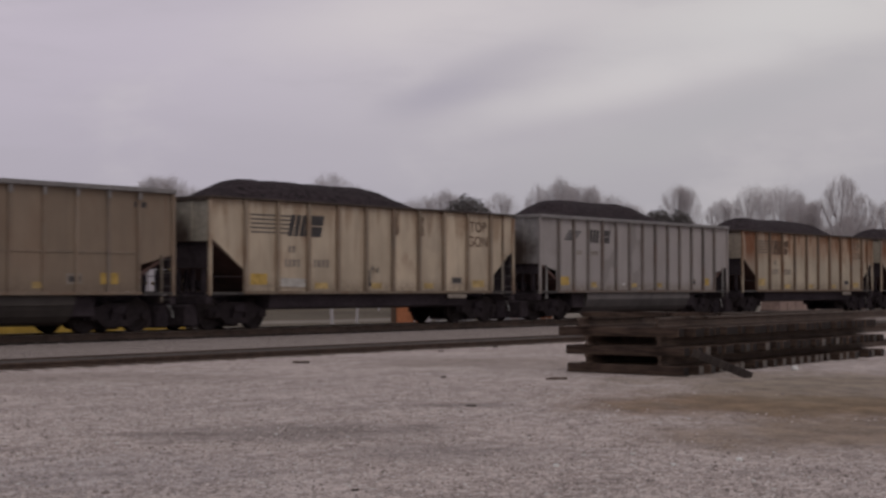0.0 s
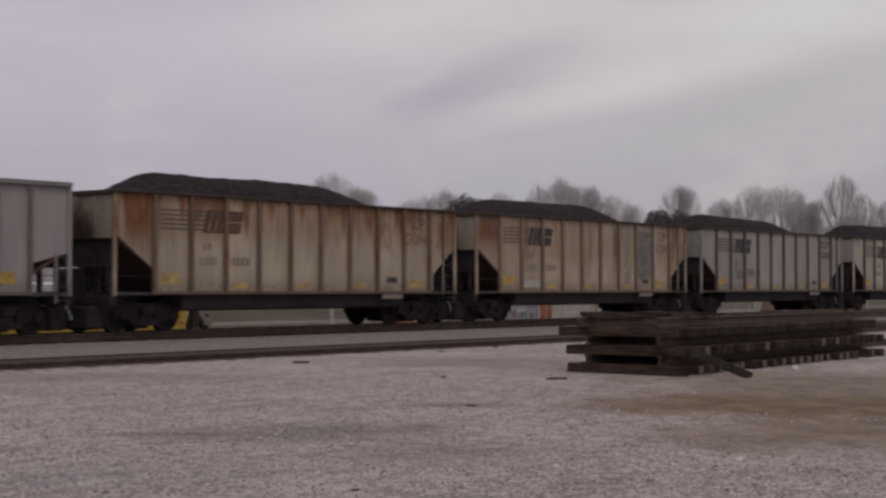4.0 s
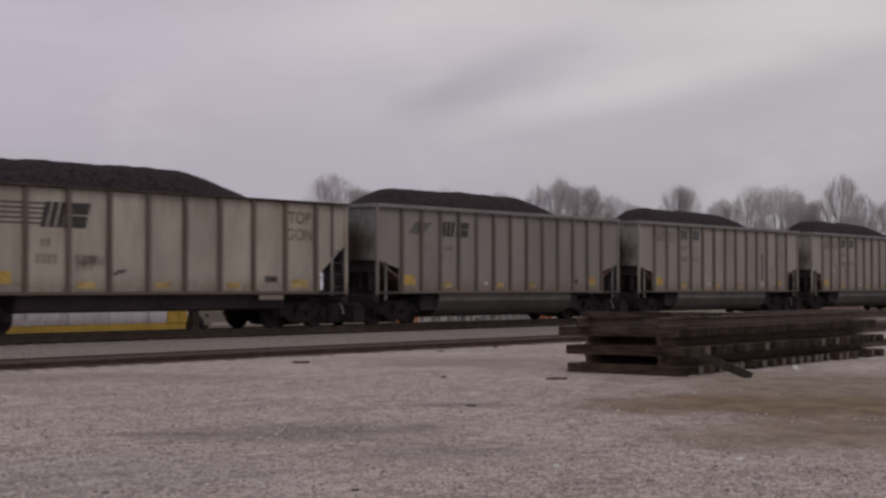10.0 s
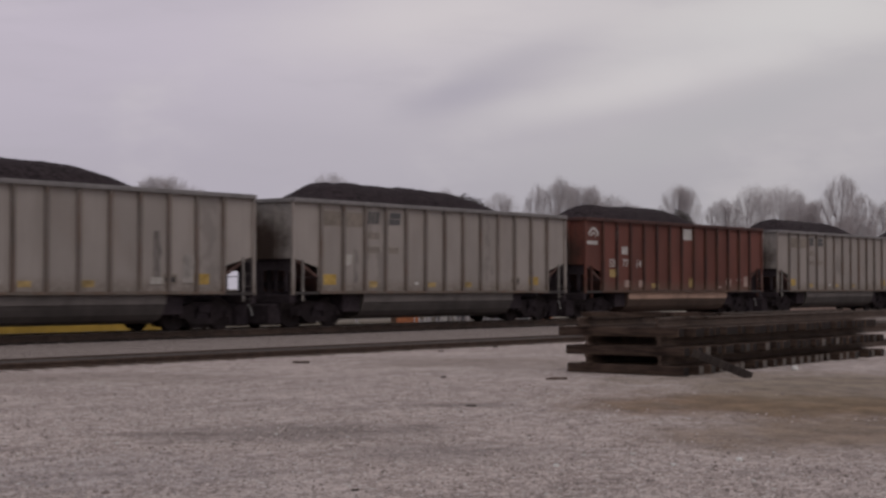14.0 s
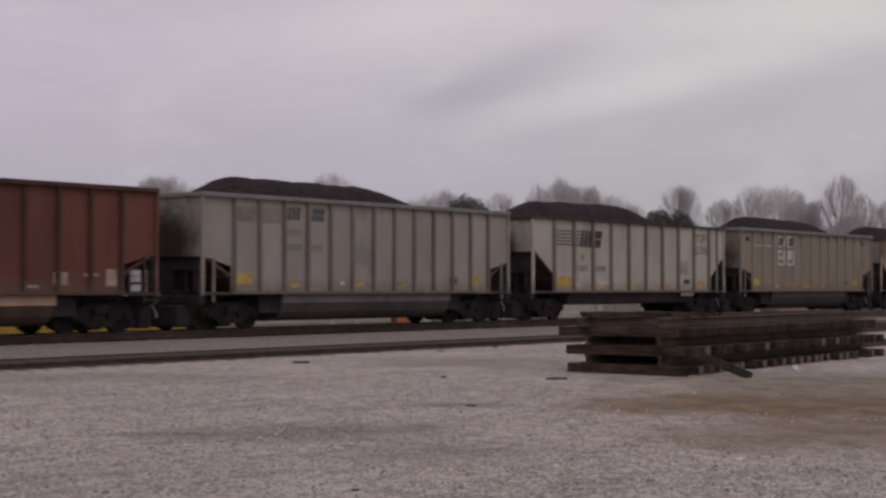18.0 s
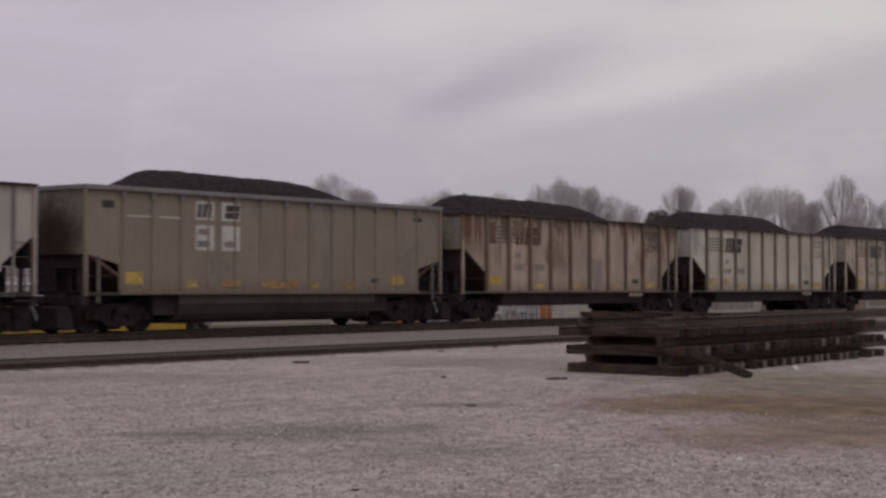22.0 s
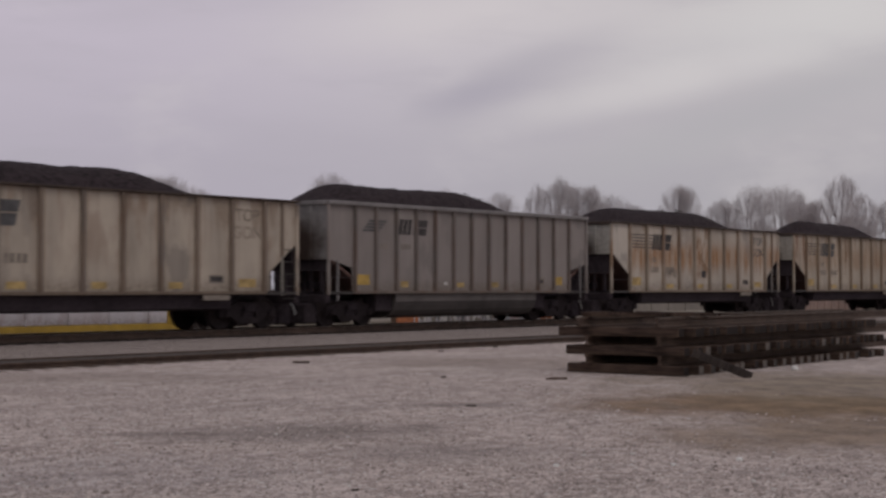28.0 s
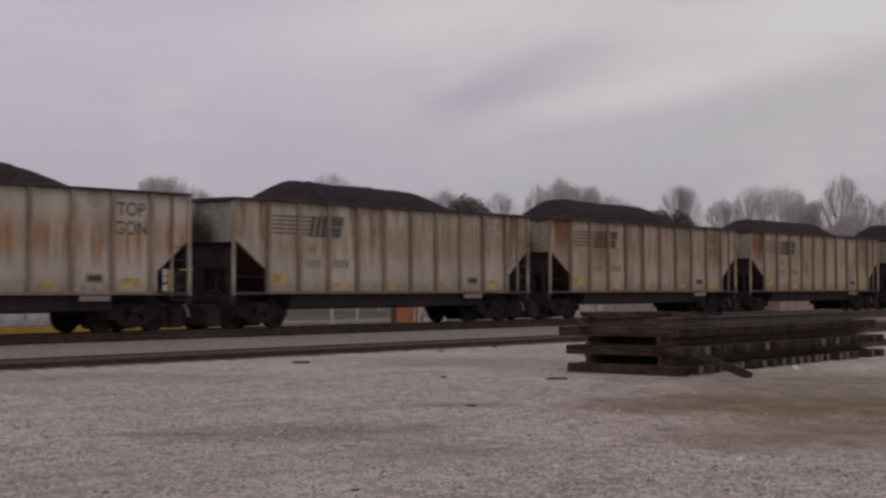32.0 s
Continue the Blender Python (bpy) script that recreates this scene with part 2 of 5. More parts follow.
def cloud_material():
    """Layered overcast: a lilac-grey sheet with long slanting bands."""
    m = Nodes("overcast_cloud")
    co = m.coords()                      # x: degrees to the side, z: degrees up
    x, _, z = m.sep(co)
    base = m.mix(m.span(x, -15.0, 15.0), (0.52, 0.47, 0.545), (0.57, 0.54, 0.545))
    base = m.mix(m.span(z, 1.0, 11.0), m.mix(m.span(x, -12, 12), (0.415, 0.385, 0.448), (0.388, 0.372, 0.402)), base)
    slant = m.mapped(co, (0.055, 0, 0.3), rot=(0, radians(24), 0))
    bands = m.noise(slant, 1.0, 4.0, 0.5)
    puffs = m.noise(m.mapped(co, (0.12, 0, 0.25), rot=(0, radians(20), 0)), 1.0, 5.0, 0.55)
    col = m.mix(m.span(bands, 0.36, 0.62, 0.3, 0.0), base, (0.41, 0.38, 0.43))
    col = m.mix(m.span(puffs, 0.5, 0.72, 0.0, 0.25), col, (0.64, 0.6, 0.605))
    wisps = m.noise(m.mapped(co, (0.16, 0, 0.75), rot=(0, radians(17), 0)), 1.0, 5.0, 0.6)
    col = m.mix(m.span(wisps, 0.5, 0.72, 0.0, 0.2), col, (0.40, 0.375, 0.42))
    for (cx, cz), (a, b), turn, hue, k in (((13.5, 10.2), (6.5, 1.7), 14, (0.63, 0.612, 0.615), 0.55),
                                           ((-0.5, 10.2), (6.5, 1.5), 8, (0.64, 0.595, 0.60), 0.5),
                                           ((11.4, 6.5), (7.5, 0.95), 19, (0.435, 0.42, 0.445), 0.62),
                                           ((6.6, 7.3), (5.4, 0.75), 13, (0.625, 0.592, 0.60), 0.6),
                                           ((2.3, 8.0), (3.4, 0.85), 22, (0.395, 0.37, 0.42), 0.52),
                                           ((0.3, 7.1), (1.9, 0.65), 14, (0.37, 0.345, 0.41), 0.52)):
        p = m.mapped(co, (1, 0, 1), (-cx, 0, -cz))
        p = m.mapped(p, (1, 1, 1), rot=(0, radians(turn), 0))
        p = m.mapped(p, (1 / a, 0, 1 / b))
        ln = m.tree.nodes.new("ShaderNodeVectorMath")
        ln.operation = "LENGTH"
        m.set(ln, 0, p)
        d = m.math("ADD", ln.outputs["Value"], m.math("MULTIPLY", m.math("SUBTRACT", puffs, 0.5), 1.2))
        col = m.mix(m.span(d, 1.5, 0.0, 0.0, k), col, hue)
    e = m.add("ShaderNodeEmission", Strength=1.0)
    m.set(e, "Color", col)
    m.tree.links.new(e.outputs[0], m.out.inputs["Surface"])
    return m.mat


GRAVEL, STONE, COAL = ground_material(), stone_material(), coal_material()
RAIL_RUST = plain("rusty_rail_steel", (0.09, 0.06, 0.046), 0.7, 0.4, 20)
RAIL_HEAD = plain("worn_rail_head", (0.30, 0.27, 0.25), 0.4, 0.8, 20)
OLD_TIE = wood_material("old_creosoted_wood", (0.022, 0.014, 0.0115), (0.088, 0.058, 0.044))
DARK_TIE = wood_material("dark_creosoted_wood", (0.017, 0.013, 0.012), (0.055, 0.043, 0.038))
FRAME_BLACK = plain("sooty_black_steel", (0.041, 0.0315, 0.035), 0.9, 0.0, 8, spec=0.08)
TRUCK_BROWN = plain("dusty_cast_steel", (0.031, 0.0235, 0.0245), 0.9, 0.0, 10, spec=0.1)
WHEEL_STEEL = plain("rolled_wheel_steel", (0.038, 0.0285, 0.0285), 0.8, 0.1, 10, spec=0.12)
SLOPE_RUST = plain("rusty_slope_sheet", (0.10, 0.055, 0.046), 0.85, 0.1, 3)
YELLOW = plain("faded_yellow_paint", (0.41, 0.265, 0.07), 0.7, 0, 9, 0.35)
WHITE = plain("faded_white_paint", (0.47, 0.44, 0.41), 0.7, 0, 9, 0.2)
INK = plain("faded_black_paint", (0.05, 0.043, 0.042), 0.75, 0, 9, 0.3)
FAINT = plain("worn_grey_lettering", (0.215, 0.178, 0.148), 0.75, 0, 9, 0.3)
SILVER = plain("galvanised_steel", (0.34, 0.33, 0.32), 0.55, 0.4, 14)

# kinds of car: paint of the sheets, of the ribs, of the rim
PAINTS = {
    "cream": (paint("cream_paint", (0.55, 0.44, 0.325), 0.24, soot=0.22, drip=0.5, drip_color=(0.15, 0.075, 0.034), seam=0.45), paint("cream_rib_paint", (0.29, 0.225, 0.165), 0.3, soot=0.5)),
    "rusty": (paint("rust_eaten_cream_paint", (0.48, 0.395, 0.295), 0.5, (0.17, 0.068, 0.026), 0.3, low=2.5, drip=0.9, drip_color=(0.15, 0.062, 0.026), seam=0.5, wash=(2.6, 3.9, 0.42)), paint("rusty_rib_paint", (0.20, 0.14, 0.098), 0.5, soot=0.55)),
    "ochre": (paint("ochre_stained_paint", (0.47, 0.365, 0.275), 0.46, (0.16, 0.078, 0.034), 0.34, drip=0.3, seam=0.4, wash=(2.3, 3.2, 0.3)), paint("ochre_rib_paint", (0.255, 0.195, 0.14), 0.3, soot=0.5)),
    "white": (paint("chalky_white_paint", (0.46, 0.40, 0.34), 0.14, soot=0.2, drip=0.15, seam=0.3), paint("sooty_rib_paint", (0.16, 0.13, 0.108), 0.12, soot=0.65, seam=0.1)),
    "chalk": (paint("worn_chalk_paint", (0.51, 0.452, 0.392), 0.1, soot=0.2, seam=0.2, blotch=0.22), paint("chalk_rib_paint", (0.235, 0.195, 0.165), 0.12, soot=0.5, seam=0.1)),
    "dull": (paint("dull_white_paint", (0.385, 0.336, 0.306), 0.06, soot=0.2, blotch=0.2), paint("dull_rib_paint", (0.14, 0.12, 0.105), 0.12, soot=0.7, seam=0.1)),
    "bright": (paint("bright_white_paint", (0.58, 0.505, 0.42), 0.12, soot=0.22, drip=0.12), paint("bright_rib_paint", (0.24, 0.19, 0.15), 0.12, soot=0.6, seam=0.1)),
    "stained": (paint("stained_white_paint", (0.50, 0.42, 0.34), 0.22, soot=0.26, drip=0.45, drip_color=(0.14, 0.08, 0.045), seam=0.35), paint("stained_rib_paint", (0.23, 0.175, 0.135), 0.12, soot=0.6, seam=0.1)),
    "streaked": (paint("streaked_white_paint", (0.54, 0.465, 0.39), 0.66, (0.215, 0.108, 0.046), 0.16, blotch=0.2, low=1.75, high=3.15, drip=0.12, drip_color=(0.17, 0.10, 0.055), wash=(2.15, 3.05, 0.5)), paint("streaked_rib_paint", (0.34, 0.275, 0.215), 0.3, soot=0.4)),
    "brown": (paint("browned_paint", (0.46, 0.366, 0.288), 0.36, (0.10, 0.05, 0.026), 0.36, drip=0.85, drip_color=(0.085, 0.046, 0.027), seam=0.5), paint("brown_rib_paint", (0.19, 0.14, 0.105), 0.35, soot=0.6)),
    "grey": (paint("aluminium_grey_paint", (0.292, 0.25, 0.23), 0.03, soot=0.13, blotch=0.15, seam=0.1, vary=0.07), paint("grey_rib_paint", (0.178, 0.15, 0.136), 0.1, soot=0.5)),
    "silver": (paint("silver_grey_paint", (0.362, 0.32, 0.304), 0.03, soot=0.14, blotch=0.15, seam=0.1, vary=0.07), paint("silver_rib_paint", (0.205, 0.177, 0.163), 0.1, soot=0.5)),
    "pale": (paint("pale_grey_paint", (0.357, 0.309, 0.279), 0.05, soot=0.13, blotch=0.16, seam=0.15, vary=0.08), paint("pale_rib_paint", (0.222, 0.187, 0.165), 0.1, soot=0.5)),
    "rained": (paint("rain_streaked_paint", (0.50, 0.42, 0.335), 0.5, (0.165, 0.09, 0.043), 0.2, blotch=0.22, low=1.9, high=4.2, drip=0.35, drip_color=(0.15, 0.085, 0.045), seam=0.4, wash=(2.2, 3.2, 0.5)), paint("rained_rib_paint", (0.29, 0.225, 0.165), 0.3, soot=0.45)),
    "drab": (paint("drab_brown_paint", (0.252, 0.186, 0.135), 0.1, soot=0.2, blotch=0.18, seam=0.15, vary=0.06), paint("drab_rib_paint", (0.27, 0.205, 0.152), 0.1, soot=0.4)),
    "tan": (paint("tan_paint", (0.272, 0.217, 0.169), 0.06, soot=0.13, blotch=0.13, seam=0.0, vary=0.04), paint("tan_rib_paint", (0.262, 0.208, 0.162), 0.08, soot=0.2)),
    "red": (paint("oxide_red_paint", (0.163, 0.057, 0.042), 0.15, (0.08, 0.038, 0.024), 0.3, blotch=0.3, seam=0.3), paint("oxide_red_rib_paint", (0.07, 0.031, 0.026), 0.2, soot=0.6)),
}
# sheets over the slope: eaten by rust on the older cars, clean on one
END_SHEET = {
    "streaked": paint("clean_white_end_sheet", (0.56, 0.49, 0.42), 0.1, soot=0.3, blotch=0.15),
    "bright": paint("clean_chalk_end_sheet", (0.66, 0.585, 0.51), 0.05, soot=0.15, blotch=0.15),
    "rusty": paint("rust_eaten_end_sheet", (0.42, 0.33, 0.25), 1.0, (0.15, 0.055, 0.022), 0.4, low=2.3),
    "ochre": paint("rust_patched_end_sheet", (0.42, 0.33, 0.25), 1.0, (0.15, 0.058, 0.024), 0.4, low=2.5),
    "brown": paint("brown_patched_end_sheet", (0.44, 0.35, 0.275), 0.9, (0.11, 0.05, 0.026), 0.45, low=2.4),
    "rained": paint("rust_streaked_end_sheet", (0.48, 0.39, 0.31), 0.62, (0.17, 0.07, 0.028), 0.25, low=2.4),
}
RIM_DARK = plain("rusted_rim_steel", (0.06, 0.042, 0.034), 0.8, 0.2, 6)
RIM_LIGHT = plain("bare_aluminium_rim", (0.20, 0.182, 0.176), 0.7, 0.15, 6, 0.2)
RIM_RED = plain("red_rim_paint", (0.07, 0.032, 0.027), 0.8, 0, 6)


# ---------------------------------------------------------------- mesh helpers
def part(name, bm, material, parent, label=""):
    """Links a bmesh as one mesh object under a thing or a part."""
    me = bpy.data.meshes.new(name)
    bm.to_mesh(me)
    bm.free()
    me.materials.append(material)
    return hang(name, me, parent, label)


def hang(name, me, parent, label="", at=None):
    ob = new(name, me)
    ob.parent = parent
    if at is not None:
        ob.matrix_basis = at
    if label:
        ob["label"] = label
    return ob


def thing(name, label, category, m=None, group="", kind=""):
    ob = new(name)
    ob.empty_display_size = 0.3
    if m is not None:
        ob.matrix_basis = m
    return tagged(ob, label, category, group, kind)


def box(bm, x0, x1, y0, y1, z0, z1, bevel=0.0):
    """A box, with rounded edges where bevel is given."""
    vs = [bm.verts.new((x, y, z)) for x in (x0, x1) for y in (y0, y1) for z in (z0, z1)]
    fs = [bm.faces.new([vs[i] for i in q]) for q in ((0, 1, 3, 2), (4, 6, 7, 5), (0, 4, 5, 1), (2, 3, 7, 6), (0, 2, 6, 4), (1, 5, 7, 3))]
    if bevel:
        es = list({e for f in fs for e in f.edges})
        bmesh.ops.bevel(bm, geom=es, offset=bevel, segments=1, affect="EDGES", profile=0.5)
    return bm


def boxes(*rows, bevel=0.0):
    bm = bmesh.new()
    for r in rows:
        box(bm, *r, bevel=bevel)
    return bm


def bar(bm, a, b, r, sides=6):
    """A round bar from a to b."""
    a, b = Vector(a), Vector(b)
    q = (b - a).to_track_quat("Z", "Y")
    rings = []
    for p in (a, b):
        rings.append([bm.verts.new(p + q @ Vector((r * math.cos(k * math.tau / sides), r * math.sin(k * math.tau / sides), 0))) for k in range(sides)])
    for k in range(sides):
        j = (k + 1) % sides
        bm.faces.new((rings[0][k], rings[0][j], rings[1][j], rings[1][k]))
    bm.faces.new(rings[0][::-1])
    bm.faces.new(rings[1])
    return bm


def slab(bm, points, y0, y1):
    """A plate with the outline points in x and z, from y0 to y1."""
    a = [bm.verts.new((x, y0, z)) for x, z in points]
    b = [bm.verts.new((x, y1, z)) for x, z in points]
    bm.faces.new(a)
    bm.faces.new(b[::-1])
    n = len(points)
    for k in range(n):
        j = (k + 1) % n
        bm.faces.new((a[j], a[k], b[k], b[j]))
    return bm


def extrude_x(bm, outline, x0, x1):
    """A bar along x with the outline in y and z."""
    a = [bm.verts.new((x0, y, z)) for y, z in outline]
    b = [bm.verts.new((x1, y, z)) for y, z in outline]
    bm.faces.new(a)
    bm.faces.new(b[::-1])
    n = len(outline)
    for k in range(n):
        j = (k + 1) % n
        bm.faces.new((a[j], a[k], b[k], b[j]))
    return bm


def disc(bm, rings, axis_x=0.0, sides=24, z=0.0):
    """A body turned about the y axis: rings of (y, radius)."""
    loops = []
    for y, r in rings:
        loops.append([bm.verts.new((axis_x + r * math.cos(k * math.tau / sides), y, z + r * math.sin(k * math.tau / sides))) for k in range(sides)])
    for a, b in zip(loops, loops[1:]):
        for k in range(sides):
            j = (k + 1) % sides
            bm.faces.new((a[k], a[j], b[j], b[k]))
    bm.faces.new(loops[0][::-1])
    bm.faces.new(loops[-1])
    return bm


def to_mesh(name, bm, material):
    bmesh.ops.recalc_face_normals(bm, faces=bm.faces)
    me = bpy.data.meshes.new(name)
    bm.to_mesh(me)
    bm.free()
    me.materials.append(material)
    return me


# ---------------------------------------------------------------- sky bank
def sky_bank():
    """The overcast sheet in front, far behind the woods; its mesh is laid out in degrees."""
    me = bpy.data.meshes.new("cloud_backdrop")
    n, rows, verts, faces = 48, 12, [], []
    for j in range(rows + 1):
        for i in range(n + 1):
            verts.append((-38 + 76 * i / n, 0.0, -2 + 42 * j / rows))
    for j in range(rows):
        for i in range(n):
            k = j * (n + 1) + i
            faces.append((k, k + 1, k + n + 2, k + n + 1))
    me.from_pydata(verts, [], faces)
    me.materials.append(cloud_material())
    ob = tagged(new("cloud_backdrop", me), "pale lilac-grey overcast sky with slanting cloud bands", "sky", kind="structure")
    return ob


SKY_SCALE = 28.0                    # metres to a degree at the distance of the bank
sky = sky_bank()


def sky_pose(slide):
    d = SKY_SCALE / math.tan(radians(1.0))
    a = radians(TURN)
    c = (d * math.cos(a) + slide * SKY_SCALE * math.sin(a), d * math.sin(a) - slide * SKY_SCALE * math.cos(a), 1.6)
    return Matrix.Translation(c) @ pose(0, 0, 0, 0, 0, TURN - 90)


sky.matrix_basis = sky_pose(0) @ Matrix.Diagonal((SKY_SCALE, SKY_SCALE, SKY_SCALE, 1))


# ---------------------------------------------------------------- ground
def ground_height(x, y):
    """The lot is level; the main line stands on a low bank; the yard behind lies deeper."""
    z = 0.02 * noise.noise(Vector((x * 0.15, y * 0.15, 0))) if y < 24 else 0.0
    for a, b, za, zb in ((27.2, 30.6, 0.0, 0.17), (36.4, 40.5, 0.0, -1.27)):
        k = min(1, max(0, (y - a) / (b - a)))
        z += (zb - za) * k * k * (3 - 2 * k)
    k = min(1, max(0, (y - 56) / 36))
    z -= 2.0 * k * k * (3 - 2 * k)
    k = min(1, max(0, (y - 110) / 80))
    z += 2.6 * k * k * (3 - 2 * k)
    return z


def build_ground():
    xs = [-3000, -1200, -500, -200, -80, -40] + [-25 + 2.5 * i for i in range(60)] + [135, 160, 200, 260, 350, 500, 800, 1300, 2000, 3500]
    ys = [-2500, -1000, -400, -150, -60, -30, -15] + [-10 + 2.0 * i for i in range(18)] + [26.5, 27.2, 27.9, 28.6, 29.3, 30, 30.6, 32, 34, 36, 36.4, 37.2, 38, 38.8, 39.6, 40.5, 43, 46, 50, 55, 60, 65, 70, 80, 95, 115, 140, 180, 240, 320, 500, 900, 1800, 3500]
    verts = [(x, y, ground_height(x, y)) for y in ys for x in xs]
    n = len(xs)
    faces = [(j * n + i, j * n + i + 1, (j + 1) * n + i + 1, (j + 1) * n + i) for j in range(len(ys) - 1) for i in range(n - 1)]
    me = bpy.data.meshes.new("ground")
    me.from_pydata(verts, [], faces)
    me.materials.append(GRAVEL)
    for p in me.polygons:
        p.use_smooth = True
    return tagged(new("ground", me), "pale grey crushed stone yard with brown soil patches", "ground", kind="structure")


build_ground()


def scatter_stones():
    """Loose stones of the lot, sown where it lies open, denser close by."""
    rng = random.Random(5)
    verts, faces = [], []
    shape = [(1, 0, 0), (-1, 0, 0), (0, 1, 0), (0, -1, 0), (0, 0, 1), (0, 0, -0.4)]
    tris = [(0, 2, 4), (2, 1, 4), (1, 3, 4), (3, 0, 4), (2, 0, 5), (1, 2, 5), (3, 1, 5), (0, 3, 5)]
    for _ in range(22000):
        d = 8.5 + 18 * rng.random() ** 1.7
        a = radians(TURN + rng.uniform(-19, 19))
        x, y = d * math.cos(a), d * math.sin(a)
        if y > 24.6:
            continue
        bare = 0.0
        for (cx, cy), (wa, wb), _, k in SOIL[:4]:
            u, w = x - cx, y - cy
            bare = max(bare, k * (1.25 - math.hypot((0.6123 * u - 0.7906 * w) / wa, (0.7906 * u + 0.6123 * w) / wb)))
        if rng.random() < bare * 1.6:
            continue
        s = rng.uniform(0.008, 0.02) * (1.7 if rng.random() < 0.06 else 1)
        t = rng.uniform(0, 6.3)
        c, sn = math.cos(t), math.sin(t)
        z = ground_height(x, y) + 0.25 * s
        k = len(verts)
        fx, fy, fz = s * rng.uniform(0.7, 1.4), s * rng.uniform(0.6, 1.1), s * rng.uniform(0.5, 0.9)
        for px, py, pz in shape:
            px, py, pz = px * fx * rng.uniform(0.7, 1.2), py * fy * rng.uniform(0.7, 1.2), pz * fz
            verts.append((x + px * c - py * sn, y + px * sn + py * c, z + pz))
        faces.extend((a0 + k, b0 + k, c0 + k) for a0, b0, c0 in tris)
    me = bpy.data.meshes.new("gravel")
    me.from_pydata(verts, [], faces)
    me.materials.append(STONE)
    return tagged(new("gravel", me), "loose crushed grey stones lying on the yard", "gravel", kind="stuff")


scatter_stones()


# ---------------------------------------------------------------- tracks
def rail_outline(y, top):
    """The section of a rail, in y and z."""
    half = [(0.036, 0.0), (0.038, -0.035), (0.010, -0.052), (0.010, -0.135), (0.07, -0.155), (0.07, -0.17)]
    return [(y + a, top + b) for a, b in half] + [(y - a, top + b) for a, b in half[::-1]]


def sleeper_mesh(name, material, length=2.6, w=0.23, h=0.18):
    return to_mesh(name, boxes((-w / 2, w / 2, -length / 2, length / 2, -h, 0), bevel=0.012), material)


CINDER = plain("dark_cinder", (0.06, 0.047, 0.041), 0.95, 0, 12, 0.4)


def track(name, label, y, top, x0, x1, pitch, material, lift, first):
    """Two rails on sleepers; lift: how far the sleepers stand out of the stones; first: a stretch with sleepers of their own."""
    road = thing(name, label, "track", pose(0, y, top), kind="structure")
    for side in (-0.755, 0.755):
        r = part("rail", extrude_x(bmesh.new(), rail_outline(side, -0.004), x0, x1), RAIL_RUST, road, "rust-brown steel rail")
        part("rail_head", boxes((x0, x1, side - 0.03, side + 0.03, -0.006, 0.0)), RAIL_HEAD if lift > 0 else RAIL_RUST, r)
    if lift < 0:
        part("cinder_bed", boxes((x0, x1, -0.69, 0.69, -0.2, -0.035)), CINDER, road, "dark cinder between the rails")
    me = sleeper_mesh("sleeper", material)
    n = int((first[1] - first[0]) / pitch)
    for i in range(n):
        x = first[0] + i * pitch
        hang("sleeper", me, road, at=pose(x, random.uniform(-0.04, 0.04), (-0.172 if lift > 0 else -0.118) + random.uniform(-0.01, 0.005), 0, 0, random.uniform(-1.2, 1.2)))
    bm = bmesh.new()
    for a, b in ((x0, first[0] - pitch * 0.5), (first[0] + n * pitch, x1)):
        x = a
        while x < b:
            box(bm, x - 0.115, x + 0.115, -1.3, 1.3, -0.35, -0.174)
            x += pitch
    rest = part("sleeper_row", bm, material, road)
    rest["kind"] = "stuff"
    return road


track("main_track", "main line track with worn rails on dark sleepers", TRACK, RAIL, -60, 330, 0.5, DARK_TIE, 1, (10, 95))
track("siding_track", "disused rusty siding sunk in the gravel", SIDING, SIDING_TOP, -40, 140, 0.55, OLD_TIE, -1, (12, 60))
track("yard_track", "yard track behind the main line", YARD, YARD_RAIL, -10, 150, 0.55, DARK_TIE, 1, (38, 70))


# ---------------------------------------------------------------- coal cars
CAR = {  # length of the body, first rib, step, number of ribs, cut-out: depth, height at the end, height inside
    "high": dict(length=14.7, first=1.38, step=1.326, ribs=10, cut=1.30, z_end=2.54, z_in=1.70),
    "tub": dict(length=14.57, first=1.22, step=1.0108, ribs=13, cut=1.13, z_end=2.10, z_in=1.82),
    "deep": dict(length=14.68, first=1.22, step=1.02, ribs=13, cut=1.13, z_end=2.10, z_in=1.82),
    "long": dict(length=14.85, first=1.22, step=1.0342, ribs=13, cut=1.13, z_end=2.10, z_in=1.82),
}
PITCH = 16.18
TOPS = {"high": 3.80, "tub": 3.89, "deep": 3.89, "long": 3.89}
LOW, HALF = 1.11, 1.5
MESHES = {}


def shared(key, make, material):
    """One mesh for all alike parts."""
    k = (key, material.name)
    if k not in MESHES:
        MESHES[k] = to_mesh(key.split("/")[0], make(), material)
    return MESHES[k]


def panel_outline(kind, i):
    """The outline of the sheet in bay i, from its left rib on (x from 0)."""
    k, TOP = CAR[kind], TOPS[kind]
    n = k["ribs"]
    if 0 < i < n:
        return [(0, LOW), (k["step"], LOW), (k["step"], TOP - 0.05), (0, TOP - 0.05)]
    w, c = k["first"], k["cut"]
    head, foot = k["z_end"], k["z_in"]
    if kind == "high":
        # the cut-out is longer at the leading end than at the ladder
        c, head, foot = (1.335, 2.67, 1.73) if i == 0 else (1.12, 2.51, 1.66)
    pts = [(0, head), (c, foot), (c, LOW), (w, LOW), (w, TOP - 0.05), (0, TOP - 0.05)]
    return pts if i == 0 else [(w - x, z) for x, z in pts[::-1]]


